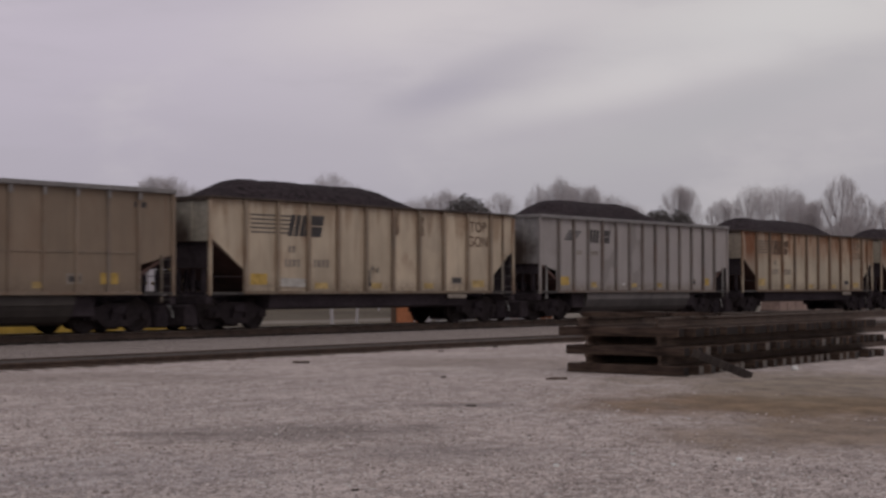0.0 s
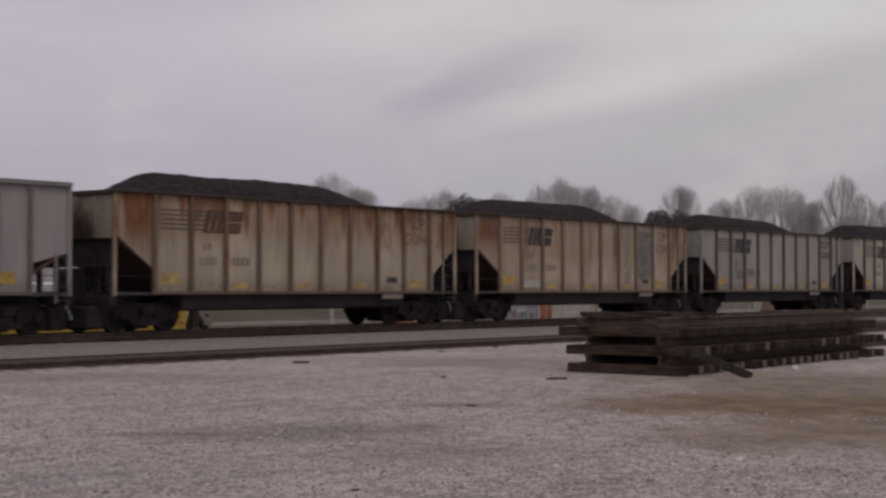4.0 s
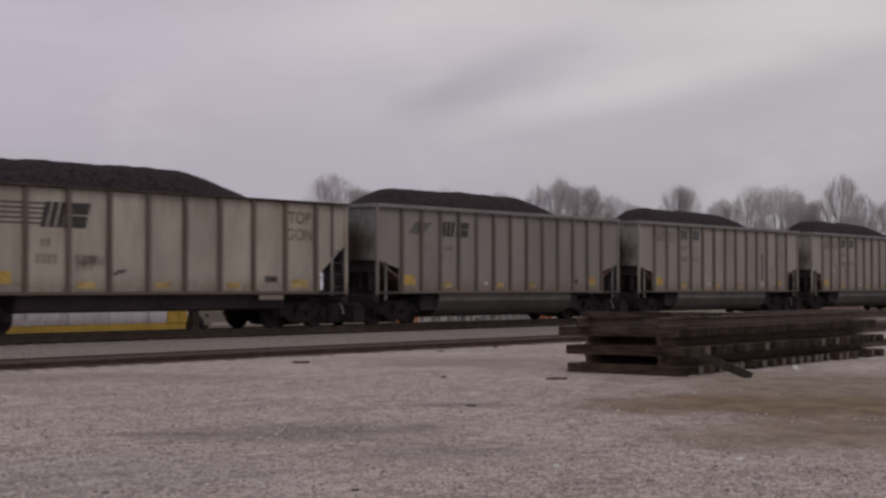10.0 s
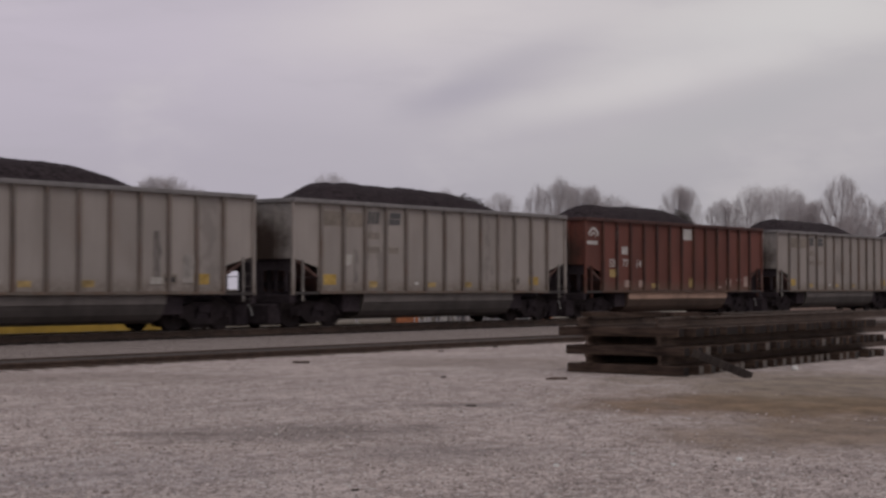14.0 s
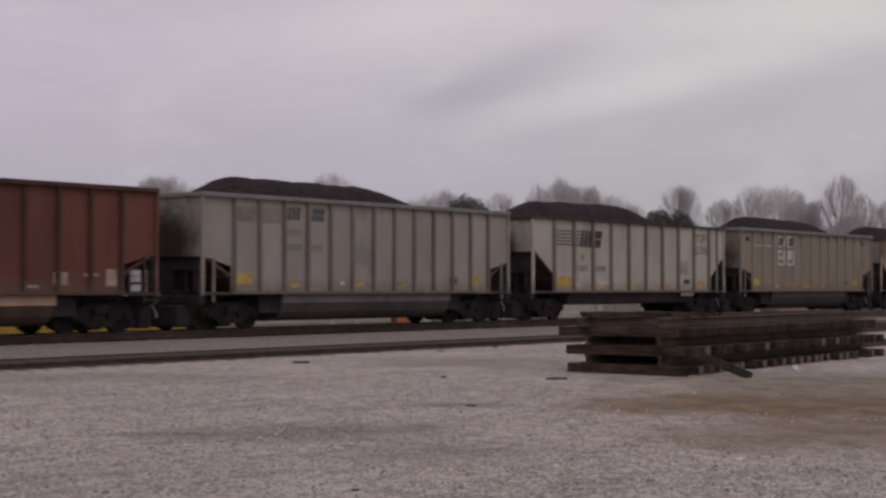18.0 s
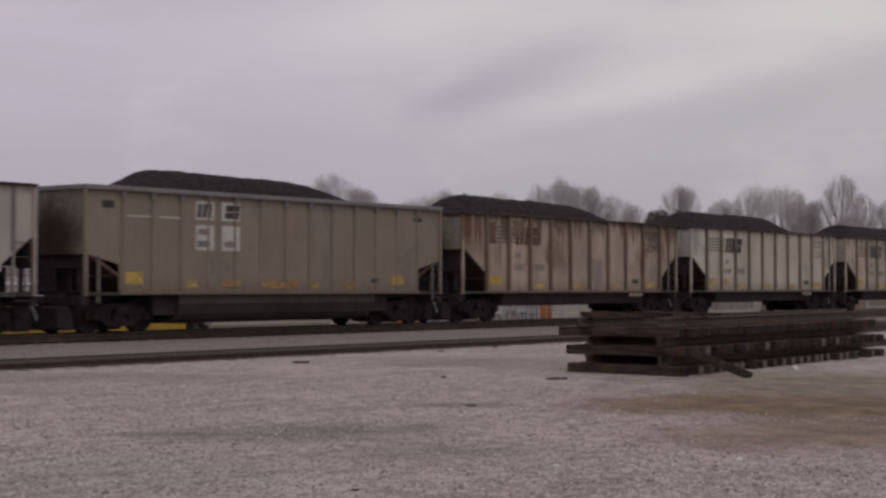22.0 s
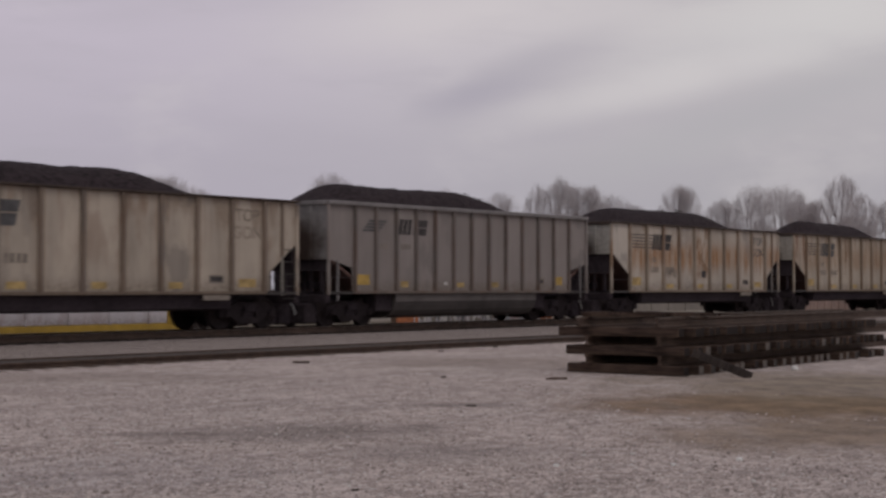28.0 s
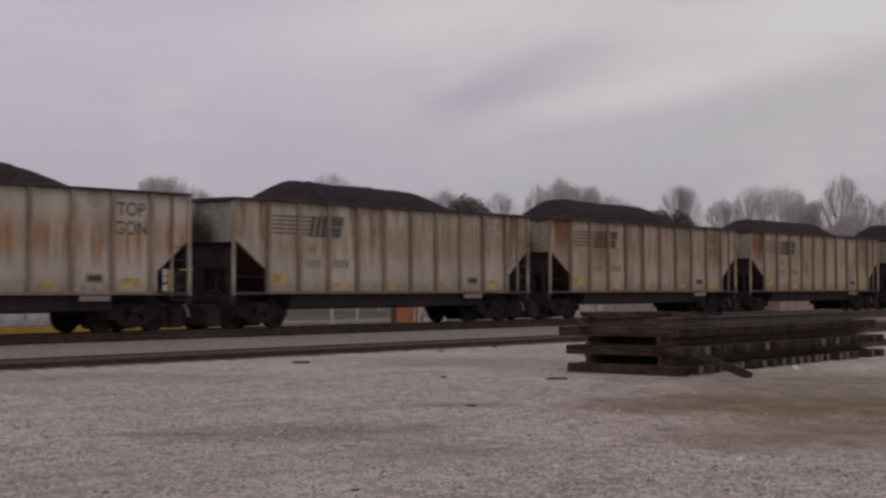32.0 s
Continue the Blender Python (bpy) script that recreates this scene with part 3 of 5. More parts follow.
def far_side(kind):
    """The side turned away: sheets and ribs."""
    k, TOP = CAR[kind], TOPS[kind]
    bm = bmesh.new()
    L = k["length"]
    for i in range(k["ribs"] + 1):
        x = 0 if i == 0 else k["first"] + (i - 1) * k["step"]
        slab(bm, [(x + a, z) for a, z in panel_outline(kind, i)], HALF - 0.02, HALF)
        if i:
            box(bm, x - 0.05, x + 0.05, HALF, HALF + 0.09, LOW, TOP - 0.08)
    box(bm, 0, L, HALF - 0.02, HALF + 0.08, LOW - 0.08, LOW)
    return bm


def slope_sheet(kind, right):
    """The floor that slopes down from the end wall to the middle."""
    k = CAR[kind]
    L, z = k["length"], k["z_end"]
    run = 2.6 if kind == "high" else 2.0
    pts = [(0.02, z + 0.1), (0.02, z), (run, LOW - 0.1), (run + 0.1, LOW - 0.05)]
    if right:
        pts = [(L - x, q) for x, q in pts[::-1]]
    return slab(bmesh.new(), pts, -HALF + 0.03, HALF - 0.03)


def wheelset():
    bm = bmesh.new()
    for s in (-1, 1):
        rings = [(s * 0.68, 0.49), (s * 0.705, 0.485), (s * 0.71, 0.462), (s * 0.82, 0.455), (s * 0.825, 0.40), (s * 0.79, 0.38), (s * 0.80, 0.16), (s * 0.85, 0.13), (s * 0.85, 0.08)]
        disc(bm, rings if s > 0 else rings, sides=22)
    disc(bm, [(-1.05, 0.075), (1.05, 0.075)], sides=10)
    return bm


def side_frame(y):
    """A cast truck side: arched top, spring window in the middle, boxes over the axles."""
    bm = bmesh.new()
    out = [(-1.15, 0.36), (-1.15, 0.60), (-0.72, 0.70), (-0.42, 0.80), (0.42, 0.80), (0.72, 0.70), (1.15, 0.60), (1.15, 0.36), (0.68, 0.36), (0.45, 0.18), (-0.45, 0.18), (-0.68, 0.36)]
    inner = [(-0.30, 0.34), (0.30, 0.34), (0.30, 0.62), (-0.30, 0.62)]
    y0, y1 = y - 0.07, y + 0.07
    # ring of quads round the spring window
    pairs = [(0, 3), (1, 3), (2, 3), (3, 3), (4, 2), (5, 2), (6, 2), (7, 2), (8, 1), (9, 1), (10, 0), (11, 0)]
    for yy in (y0, y1):
        o = [bm.verts.new((a, yy, b)) for a, b in out]
        w = [bm.verts.new((a, yy, b)) for a, b in inner]
        for n in range(12):
            j = (n + 1) % 12
            a, b = pairs[n][1], pairs[j][1]
            bm.faces.new([o[n], o[j], w[b]] if a == b else [o[n], o[j], w[b], w[a]])
        if yy == y0:
            first = (o, w)
    for ring, other in zip(first, (o, w)):
        for n in range(len(ring)):
            j = (n + 1) % len(ring)
            bm.faces.new((ring[n], ring[j], other[j], other[n]))
    return bm


def springs(y):
    """A nest of coil springs, as one ringed block."""
    rings = [(0.2 + 0.012 * (k % 2), 0.345 + 0.027 * k) for k in range(9)]
    return slab(bmesh.new(), [(x, z) for x, z in rings] + [(-x, z) for x, z in rings[::-1]], y - 0.06, y + 0.06)


def hub_caps(y):
    bm = bmesh.new()
    s = 1 if y > 0 else -1
    return disc(bm, [(y, 0.12), (y + s * 0.13, 0.11), (y + s * 0.15, 0.06)] if s > 0 else [(y - 0.15, 0.06), (y - 0.13, 0.11), (y, 0.12)], 0.0, 12, 0.457)


# loads that lie lower, or further along their car, than the rest
TRIM = {0: (-0.1, 0, 3.0), 1: (0.05, -0.4, 0.8), 2: (-0.08, 0, 1.6), 4: (0.02, 0.4, 0.5), 5: (-0.12, -0.2, 0.1), 7: (0.03, 0, -0.4), 8: (0, 0, 0.5), 9: (-0.03, 0.5, 0), 10: (-0.06, 0, 1.4), 11: (-0.08, 0, 0.3), 12: (0.05, -0.4, 0.8),
        13: (-0.03, 0.9, -0.2), 14: (0.04, -0.8, 0.3), 15: (-0.04, -0.1, -0.3), 17: (-0.04, -0.9, 0.1), 18: (0.05, -0.6, 0), 19: (-0.03, 1.2, -0.2)}


def heap(kind, seed):
    """A mound of coal, loaf-shaped with a broken surface."""
    TOP = TOPS[kind]
    L = CAR[kind]["length"]
    rng = random.Random(seed)
    dh, dl, dt = TRIM.get(seed, (0, 0, 0))
    h, lead, tail, lean, ph = rng.uniform(0.60, 0.82), rng.uniform(0.3, 1.0), rng.uniform(1.5, 2.5), rng.uniform(-0.06, 0.10), rng.uniform(0, 50)
    h, lead, tail = h + dh, lead + dl, tail + dt
    nx, ny = 64, 16
    bm = bmesh.new()
    grid = []
    for i in range(nx + 1):
        x = 0.12 + (L - 0.24) * i / nx
        row = []
        for j in range(ny + 1):
            v = -1 + 2 * j / ny
            y = v * (HALF - 0.05)
            a = min(1, max(0, (x - lead + 0.5) / 2.5))
            b = min(1, max(0, (L - x - tail + 0.5) / 4.6))
            ends = (a * a * (3 - 2 * a)) * (b * b * (3 - 2 * b))
            dome = (1 - abs(v) ** 2.2) ** 0.8
            z = TOP - 0.28 + (h + 0.26 + lean * (1 - 2 * x / L)) * ends * dome
            z += 0.045 * ends * noise.noise(Vector((x * 0.45 + ph, y * 0.7, 0))) + 0.035 * dome * noise.noise(Vector((x * 2.3, y * 2.3, ph)))
            z += 0.022 * noise.noise(Vector((x * 8, y * 8, ph)))
            row.append(bm.verts.new((x, y, z)))
        grid.append(row)
    for i in range(nx):
        for j in range(ny):
            bm.faces.new((grid[i][j], grid[i + 1][j], grid[i + 1][j + 1], grid[i][j + 1]))
    # flat underside
    rim = [r[0] for r in grid] + grid[-1][1:] + [r[-1] for r in grid[-2::-1]] + grid[0][-2:0:-1]
    low = [bm.verts.new((p.co.x, p.co.y, TOP - 0.55)) for p in rim]
    for k in range(len(rim)):
        j = (k + 1) % len(rim)
        bm.faces.new((rim[k], rim[j], low[j], low[k]))
    bm.faces.new(low)
    return bm


def text_mesh(words, size, material):
    """Flat lettering in x and z, reading along +x, on the near side."""
    key = ("lettering/" + words, material.name)
    if key not in MESHES:
        cu = bpy.data.curves.new("lettering", "FONT")
        cu.body, cu.size, cu.align_x, cu.offset = words, size, "CENTER", size * 0.012
        ob = bpy.data.objects.new("lettering", cu)
        scene.collection.objects.link(ob)
        me = bpy.data.meshes.new_from_object(ob.evaluated_get(bpy.context.evaluated_depsgraph_get()))
        bpy.data.objects.remove(ob)
        me.transform(Matrix.Rotation(radians(90), 4, "X"))
        me.materials.clear()
        me.materials.append(material)
        MESHES[key] = me
    return MESHES[key]


FACE = -HALF - 0.005        # where paint marks lie


def quads(*outlines):
    """Flat paint marks on the near side: outlines in x and z."""
    bm = bmesh.new()
    for o in outlines:
        slab(bm, o, FACE - 0.003, FACE + 0.004)
    return bm


def rect(x0, x1, z0, z1, lean=0.0):
    return [(x0, z0), (x1, z0), (x1 + lean, z1), (x0 + lean, z1)]


def sheared(points, x, z, w, h, lean):
    return [(x + w * a + lean * b, z + h * b) for a, b in points]


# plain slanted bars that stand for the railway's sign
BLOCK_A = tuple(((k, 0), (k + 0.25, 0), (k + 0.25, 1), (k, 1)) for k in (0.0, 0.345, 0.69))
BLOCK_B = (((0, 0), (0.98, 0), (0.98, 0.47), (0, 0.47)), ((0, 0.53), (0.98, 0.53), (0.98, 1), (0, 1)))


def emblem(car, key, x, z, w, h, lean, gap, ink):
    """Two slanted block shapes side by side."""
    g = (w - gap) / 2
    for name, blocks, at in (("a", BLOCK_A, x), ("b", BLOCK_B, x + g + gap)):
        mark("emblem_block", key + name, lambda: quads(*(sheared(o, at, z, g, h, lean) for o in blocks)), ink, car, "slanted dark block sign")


def coal_car(kind, hue, label, marks, at):
    """One coal car with all its parts; x runs from the leading end."""
    k, TOP = CAR[kind], TOPS[kind]
    L, n = k["length"], k["ribs"]
    sheet, ribm = PAINTS[hue]
    rim = RIM_RED if hue == "red" else (RIM_DARK if kind == "high" else RIM_LIGHT)
    car = thing("coal_car", label, "freight car", at, "coal train cars")
    for i in range(n + 1):
        x = 0 if i == 0 else k["first"] + (i - 1) * k["step"]
        name = "side_panel"
        key = f"side_panel/{kind}/{0 if i == 0 else (2 if i == n else 1)}"
        me = shared(key, lambda: slab(bmesh.new(), panel_outline(kind, i), -HALF, -HALF + 0.02), END_SHEET.get(hue, sheet) if i == 0 else sheet)
        hang(name, me, car, at=pose(x, 0, 0))
        if i:
            w = 0.035 if hue == "tan" else (0.062 if kind == "high" else 0.05)
            d = 0.022 if hue == "tan" else (0.06 if hue == "drab" else 0.10)
            me = shared(f"rib/{kind}/{w}/{d}", lambda: slab(bmesh.new(), [(-w, LOW - 0.02), (w, LOW - 0.02), (w, TOP - 0.06), (-w, TOP - 0.06)], -HALF - d, -HALF - 0.001), ribm)
            hang("rib", me, car, at=pose(x, 0, 0))
    hang("far_side", shared(f"far_side/{kind}", lambda: far_side(kind), sheet), car)
    hang("side_sill", shared(f"side_sill/{kind}", lambda: boxes((k["cut"], L - k["cut"], -HALF - 0.08, -HALF + 0.02, LOW - 0.09, LOW - 0.001), bevel=0.008), ribm), car)
    if hue in ("tan", "drab"):
        for i in range(1, n + 1):
            hang("rim_bracket", shared(f"rim_bracket/{kind}", lambda: boxes((-0.05, 0.05, -HALF - 0.10, -HALF - 0.065, TOP - 0.34, TOP - 0.135), bevel=0.01), rim), car, at=pose(k["first"] + (i - 1) * k["step"], 0, 0))
    if hue == "drab":
        for i in range(n - 1):
            x = k["first"] + i * k["step"]
            hang("seam_strip", shared("seam_strip/drab", lambda: boxes((0.055, k["step"] - 0.055, -HALF - 0.02, -HALF - 0.002, 2.11, 2.16)), ribm), car, at=pose(x, 0, 0))
    if kind == "high":
        # a post in the last bay, from the rim down to the cut-out
        hang("end_rib", shared("end_rib/high", lambda: slab(bmesh.new(), [(L - 0.67, 2.12), (L - 0.60, 2.16), (L - 0.60, TOP - 0.06), (L - 0.67, TOP - 0.06)], -HALF - 0.07, -HALF - 0.001), ribm), car)
    # rim
    for s in (-1, 1):
        hang("top_chord", shared(f"top_chord/{kind}/{s}", lambda: boxes((-0.04, L + 0.04, s * (HALF + 0.03) - 0.09, s * (HALF + 0.03) + 0.09, TOP - 0.13 if kind != "high" else TOP - 0.07, TOP), bevel=0.015), rim), car)
    for right in (0, 1):
        x = L if right else 0
        hang("end_chord", shared(f"end_chord/{kind}/{right}", lambda: boxes((x - 0.09, x + 0.09, -HALF + 0.06, HALF - 0.06, TOP - 0.13, TOP - 0.002), bevel=0.012), rim), car)
        # end wall with two stiffeners
        w = 1 if right else -1
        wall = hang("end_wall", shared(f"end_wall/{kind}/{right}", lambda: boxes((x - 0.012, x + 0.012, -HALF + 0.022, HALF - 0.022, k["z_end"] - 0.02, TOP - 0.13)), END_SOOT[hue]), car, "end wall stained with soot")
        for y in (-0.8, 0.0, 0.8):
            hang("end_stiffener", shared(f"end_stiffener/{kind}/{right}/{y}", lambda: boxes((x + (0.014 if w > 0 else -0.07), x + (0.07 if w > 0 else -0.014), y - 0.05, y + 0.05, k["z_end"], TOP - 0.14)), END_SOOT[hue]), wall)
        hang("slope_sheet", shared(f"slope_sheet/{kind}/{right}", lambda: slope_sheet(kind, right), SLOPE_RUST), car, "rust-brown sloping floor sheet")
        # corner posts, step and ladder
        for y in (-HALF - 0.03, HALF + 0.03):
            hang("corner_post", shared(f"corner_post/{kind}/{right}/{y > 0}", lambda: boxes((x - 0.05, x + 0.05, y - 0.045, y + 0.045, LOW - 0.12, TOP - 0.13), bevel=0.01), sheet), car)
            hang("end_platform", shared(f"end_platform/{kind}/{right}/{y > 0}", lambda: boxes((min(x, x - w * k["cut"]) + 0.05, max(x, x - w * k["cut"]) - 0.05, y - 0.05, y + 0.25 * (1 if y < 0 else -1), LOW - 0.1, LOW - 0.02) if y < 0 else (min(x, x - w * k["cut"]) + 0.05, max(x, x - w * k["cut"]) - 0.05, y - 0.25, y + 0.05, LOW - 0.1, LOW - 0.02)), RUNG_STEEL), car)

        def ladder():
            bm = bmesh.new()
            a, y = x - w * (0.64 if right and kind == "high" else 0.42), -HALF - 0.02
            box(bm, a - 0.024, a + 0.024, y - 0.04, y + 0.02, LOW - 0.14 if kind == "high" else LOW - 0.3, k["z_end"] - (0.02 if right else 0.05))
            return bm

        if right or kind != "high":
            rail = hang("ladder" if right else "stanchion", shared(f"ladder/{kind}/{right}", ladder, POST_PAINT[hue]), car)
        for q in range(5 if right and kind == "high" else (4 if right else 0)):
            a, z = L - (0.62 if kind == "high" else 0.40), LOW - 0.22 + 0.36 * q
            hang("rung", shared(f"rung/{kind}/{q}", lambda: bar(bmesh.new(), (a, -HALF - 0.05, z), (L - 0.05, -HALF - 0.05, z), 0.014, 5), RUNG_STEEL), rail)
        hang("cross_ridge", shared(f"cross_ridge/{kind}/{right}", lambda: boxes((x - w * 0.10 - 0.03, x - w * 0.10 + 0.03, -HALF + 0.03, HALF - 0.03, 1.72 if kind != "high" else 1.76, k["z_end"] - 0.03)), FRAME_BLACK), car)
        for q in (-1.15, -0.6, -0.25, 0.15, 0.5, 0.8):
            hang("brake_post", shared(f"brake_post/{kind}/{right}/{q}", lambda: boxes((x - w * (0.35 + 0.2 * q) - 0.05, x - w * (0.35 + 0.2 * q) + 0.05, q - 0.05, q + 0.05, LOW - 0.02, 1.74)), FRAME_BLACK), car)
        # added block that narrows the bright slot under the slope sheet
        if right and (kind == "high" or hue == "red"):
            hang("air_reservoir", shared(f"air_reservoir/{kind}", lambda: boxes((x - 0.3, x - 0.12, -0.42, 0.05, LOW - 0.02, 1.62), bevel=0.03), FRAME_BLACK), car)
        # added plate that hides the bright background behind the gap between cars
        if not right:
            hang("bolster_plate", shared(f"bolster_plate/{kind}", lambda: boxes((0.08, 0.12, -0.2, 0.86, LOW - 0.02, 1.715)), FRAME_BLACK), car)
        hang("brake_cylinder", shared(f"brake_cylinder/{kind}/{right}", lambda: disc(bmesh.new(), [(-0.35, 0.13), (0.25, 0.14), (0.3, 0.1)], x - w * 0.75, 12, 1.3), FRAME_BLACK), car)
        hang("grab_rail", shared(f"grab_rail/{kind}/{right}", lambda: bar(bmesh.new(), (x - w * 0.05, -HALF - 0.02, 1.52), (x - w * k["cut"], -HALF - 0.02, 1.52), 0.012, 6), FRAME_BLACK), car)
        # end sill, coupler, brake gear
        hang("end_sill", shared(f"end_sill/{kind}/{right}", lambda: boxes((x - 0.1, x + 0.1, -HALF - 0.02, HALF + 0.02, LOW - 0.36, LOW - 0.12), bevel=0.015), FRAME_BLACK), car)
        hang("brake_gear", shared(f"brake_gear/{kind}/{right}", lambda: boxes((min(x - w * 0.12, x + w * 0.38), max(x - w * 0.12, x + w * 0.38), -0.95, 0.95, 0.1, 0.735), bevel=0.06), FRAME_BLACK), car)
        cx = x + w * (PITCH - L) / 2

        def coupler():
            bm = boxes((min(x, cx - w * 0.28), max(x, cx - w * 0.28), -0.09, 0.09, 0.76, 0.94), (min(cx - w * 0.3, cx + w * 0.04), max(cx - w * 0.3, cx + w * 0.04), -0.17 if w > 0 else 0.01, -0.01 if w > 0 else 0.17, 0.70, 1.0), (cx - 0.16, cx - 0.02, -0.15, 0.15, 0.72, 0.98) if w > 0 else (cx + 0.02, cx + 0.16, -0.15, 0.15, 0.72, 0.98), bevel=0.02)
            bar(bm, (x + w * 0.12, -1.2, 0.98), (cx - w * 0.3, -0.1, 0.78), 0.018, 5)
            return bm

        hang("coupler", shared(f"coupler/{kind}/{right}", coupler, TRUCK_BROWN), car)

        def hose():
            bm, pts = bmesh.new(), [(x + w * (0.2 + 0.26 * math.sin(0.5 * math.pi * q / 6)), -1.02, 0.84 - 0.46 * q / 6) for q in range(7)]
            for p, q in zip(pts, pts[1:]):
                bar(bm, p, q, 0.026, 6)
            return bm

        if right:
            hang("air_hose", shared(f"air_hose/{kind}", hose, SILVER), car, "worn grey air hose")
        # truck
        tx = L - 1.55 if right else 1.55
        truck = hang("truck", shared("truck", lambda: boxes((-0.22, 0.22, -1.15, 1.15, 0.50, 0.74), (-0.3, 0.3, -0.3, 0.3, 0.7, 0.86), bevel=0.02), FRAME_BLACK), car, "black four-wheel truck", at=pose(tx, 0, 0))
        for y in (-1.0, 1.0):
            hang("side_frame", shared(f"side_frame/{y}", lambda: side_frame(y), TRUCK_BROWN), truck)
            hang("spring_nest", shared(f"spring_nest/{y}", lambda: springs(y), FRAME_BLACK), truck)
            for dx in (-0.89, 0.89):
                hang("axle_cap", shared(f"axle_cap/{y}", lambda: hub_caps(y), TRUCK_BROWN), truck, at=pose(dx, 0, 0))
        for dx in (-0.36, 0.36):
            hang("brake_beam", shared("brake_beam", lambda: boxes((-0.06, 0.06, -0.85, 0.85, 0.24, 0.60), bevel=0.02), FRAME_BLACK), truck, at=pose(dx, 0, 0))
        hang("brake_rigging", shared("brake_rigging", lambda: boxes((-0.34, 0.34, -0.62, 0.62, 0.085, 0.30), (-0.26, 0.26, -0.85, -0.63, 0.10, 0.26), (-0.26, 0.26, 0.63, 0.85, 0.10, 0.26), bevel=0.03), FRAME_BLACK), truck, "sooty brake beam and rods")
        hang("brake_beam", shared(f"end_brake_beam/{right}", lambda: boxes((w * 1.34 - 0.12, w * 1.34 + 0.12, -0.8, 0.8, 0.12, 0.40), bevel=0.04), FRAME_BLACK), truck)
        for dx in (-0.89, 0.89):
            WHEELS.append(hang("wheelset", shared("wheelset", wheelset, WHEEL_STEEL), truck, "dull steel wheels on an axle", at=pose(dx, 0, 0.457)))
        hang("brake_rod", shared(f"brake_rod/{kind}/{right}", lambda: bar(bmesh.new(), (tx - 1.2, -0.6, 0.35), (tx + 1.2, -0.6, 0.30), 0.025, 5), FRAME_BLACK), car)
    hang("centre_sill", shared(f"centre_sill/{kind}", lambda: boxes((0.1, L - 0.1, -0.3, 0.3, 0.86, 1.09), bevel=0.01), FRAME_BLACK), car)
    if kind == "high":
        def under():
            return extrude_x(bmesh.new(), [(-HALF + 0.1, LOW - 0.09), (-HALF + 0.16, 0.62), (-HALF + 0.5, 0.56), (HALF - 0.5, 0.56), (HALF - 0.16, 0.62), (HALF - 0.1, LOW - 0.09)], 2.55, L - 2.55)
        hang("underframe", shared("underframe/high", under, FRAME_BLACK), car, "sooty black underframe")
        hang("floor", shared("floor/high", lambda: boxes((2.55, L - 2.55, -HALF + 0.03, HALF - 0.03, LOW - 0.085, LOW - 0.02)), SLOPE_RUST), car)
        hang("stencil_plate", shared("stencil_plate/high", lambda: boxes((10.9, 11.9, -HALF - 0.06, -HALF - 0.02, 0.86, 1.0)), FAINT), car)
    else:
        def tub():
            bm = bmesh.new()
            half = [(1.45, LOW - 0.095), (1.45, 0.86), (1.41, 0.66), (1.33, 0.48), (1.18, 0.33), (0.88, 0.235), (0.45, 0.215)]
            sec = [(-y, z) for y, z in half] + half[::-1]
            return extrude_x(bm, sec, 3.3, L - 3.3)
        # the underside's shade is put into its darker paint
        hang("tub_bottom", shared(f"tub_bottom/{kind}", tub, TUB_SHADED[hue]), car, "rounded tub bottom between the trucks")
        # thin plates over the upper flank, coloured as if catching the light
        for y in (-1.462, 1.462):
            hang("tub_side", shared(f"tub_side/{kind}/{y}", lambda: boxes((3.28, L - 3.28, y - 0.008, y + 0.008, 0.76, LOW - 0.096)), TUB_LIT[hue]), car, "lighter band along the tub")
        for s in (0, 1):
            hang("tub_end", shared(f"tub_end/{kind}/{s}", lambda: boxes((2.5, 3.29, -1.3, 1.3, 0.46, 1.0) if not s else (L - 3.29, L - 2.5, -1.3, 1.3, 0.46, 1.0), bevel=0.02), FRAME_BLACK), car)
        hang("floor", shared(f"floor/{kind}", lambda: boxes((2.0, L - 2.0, -HALF + 0.03, HALF - 0.03, LOW - 0.05, LOW - 0.01)), SLOPE_RUST), car)
    marks(car)
    return car


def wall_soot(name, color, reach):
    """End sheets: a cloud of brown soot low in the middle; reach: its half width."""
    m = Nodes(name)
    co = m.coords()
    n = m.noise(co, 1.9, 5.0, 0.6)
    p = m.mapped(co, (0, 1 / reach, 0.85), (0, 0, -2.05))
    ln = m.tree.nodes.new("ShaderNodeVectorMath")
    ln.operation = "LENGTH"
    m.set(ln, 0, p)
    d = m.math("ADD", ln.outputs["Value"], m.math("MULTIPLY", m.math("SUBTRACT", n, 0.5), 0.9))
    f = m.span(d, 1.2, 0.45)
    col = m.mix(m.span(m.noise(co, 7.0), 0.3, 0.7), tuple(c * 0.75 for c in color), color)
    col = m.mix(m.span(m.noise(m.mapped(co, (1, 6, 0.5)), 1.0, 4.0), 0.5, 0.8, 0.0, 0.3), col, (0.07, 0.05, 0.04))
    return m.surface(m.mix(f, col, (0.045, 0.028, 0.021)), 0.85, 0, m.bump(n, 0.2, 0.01))


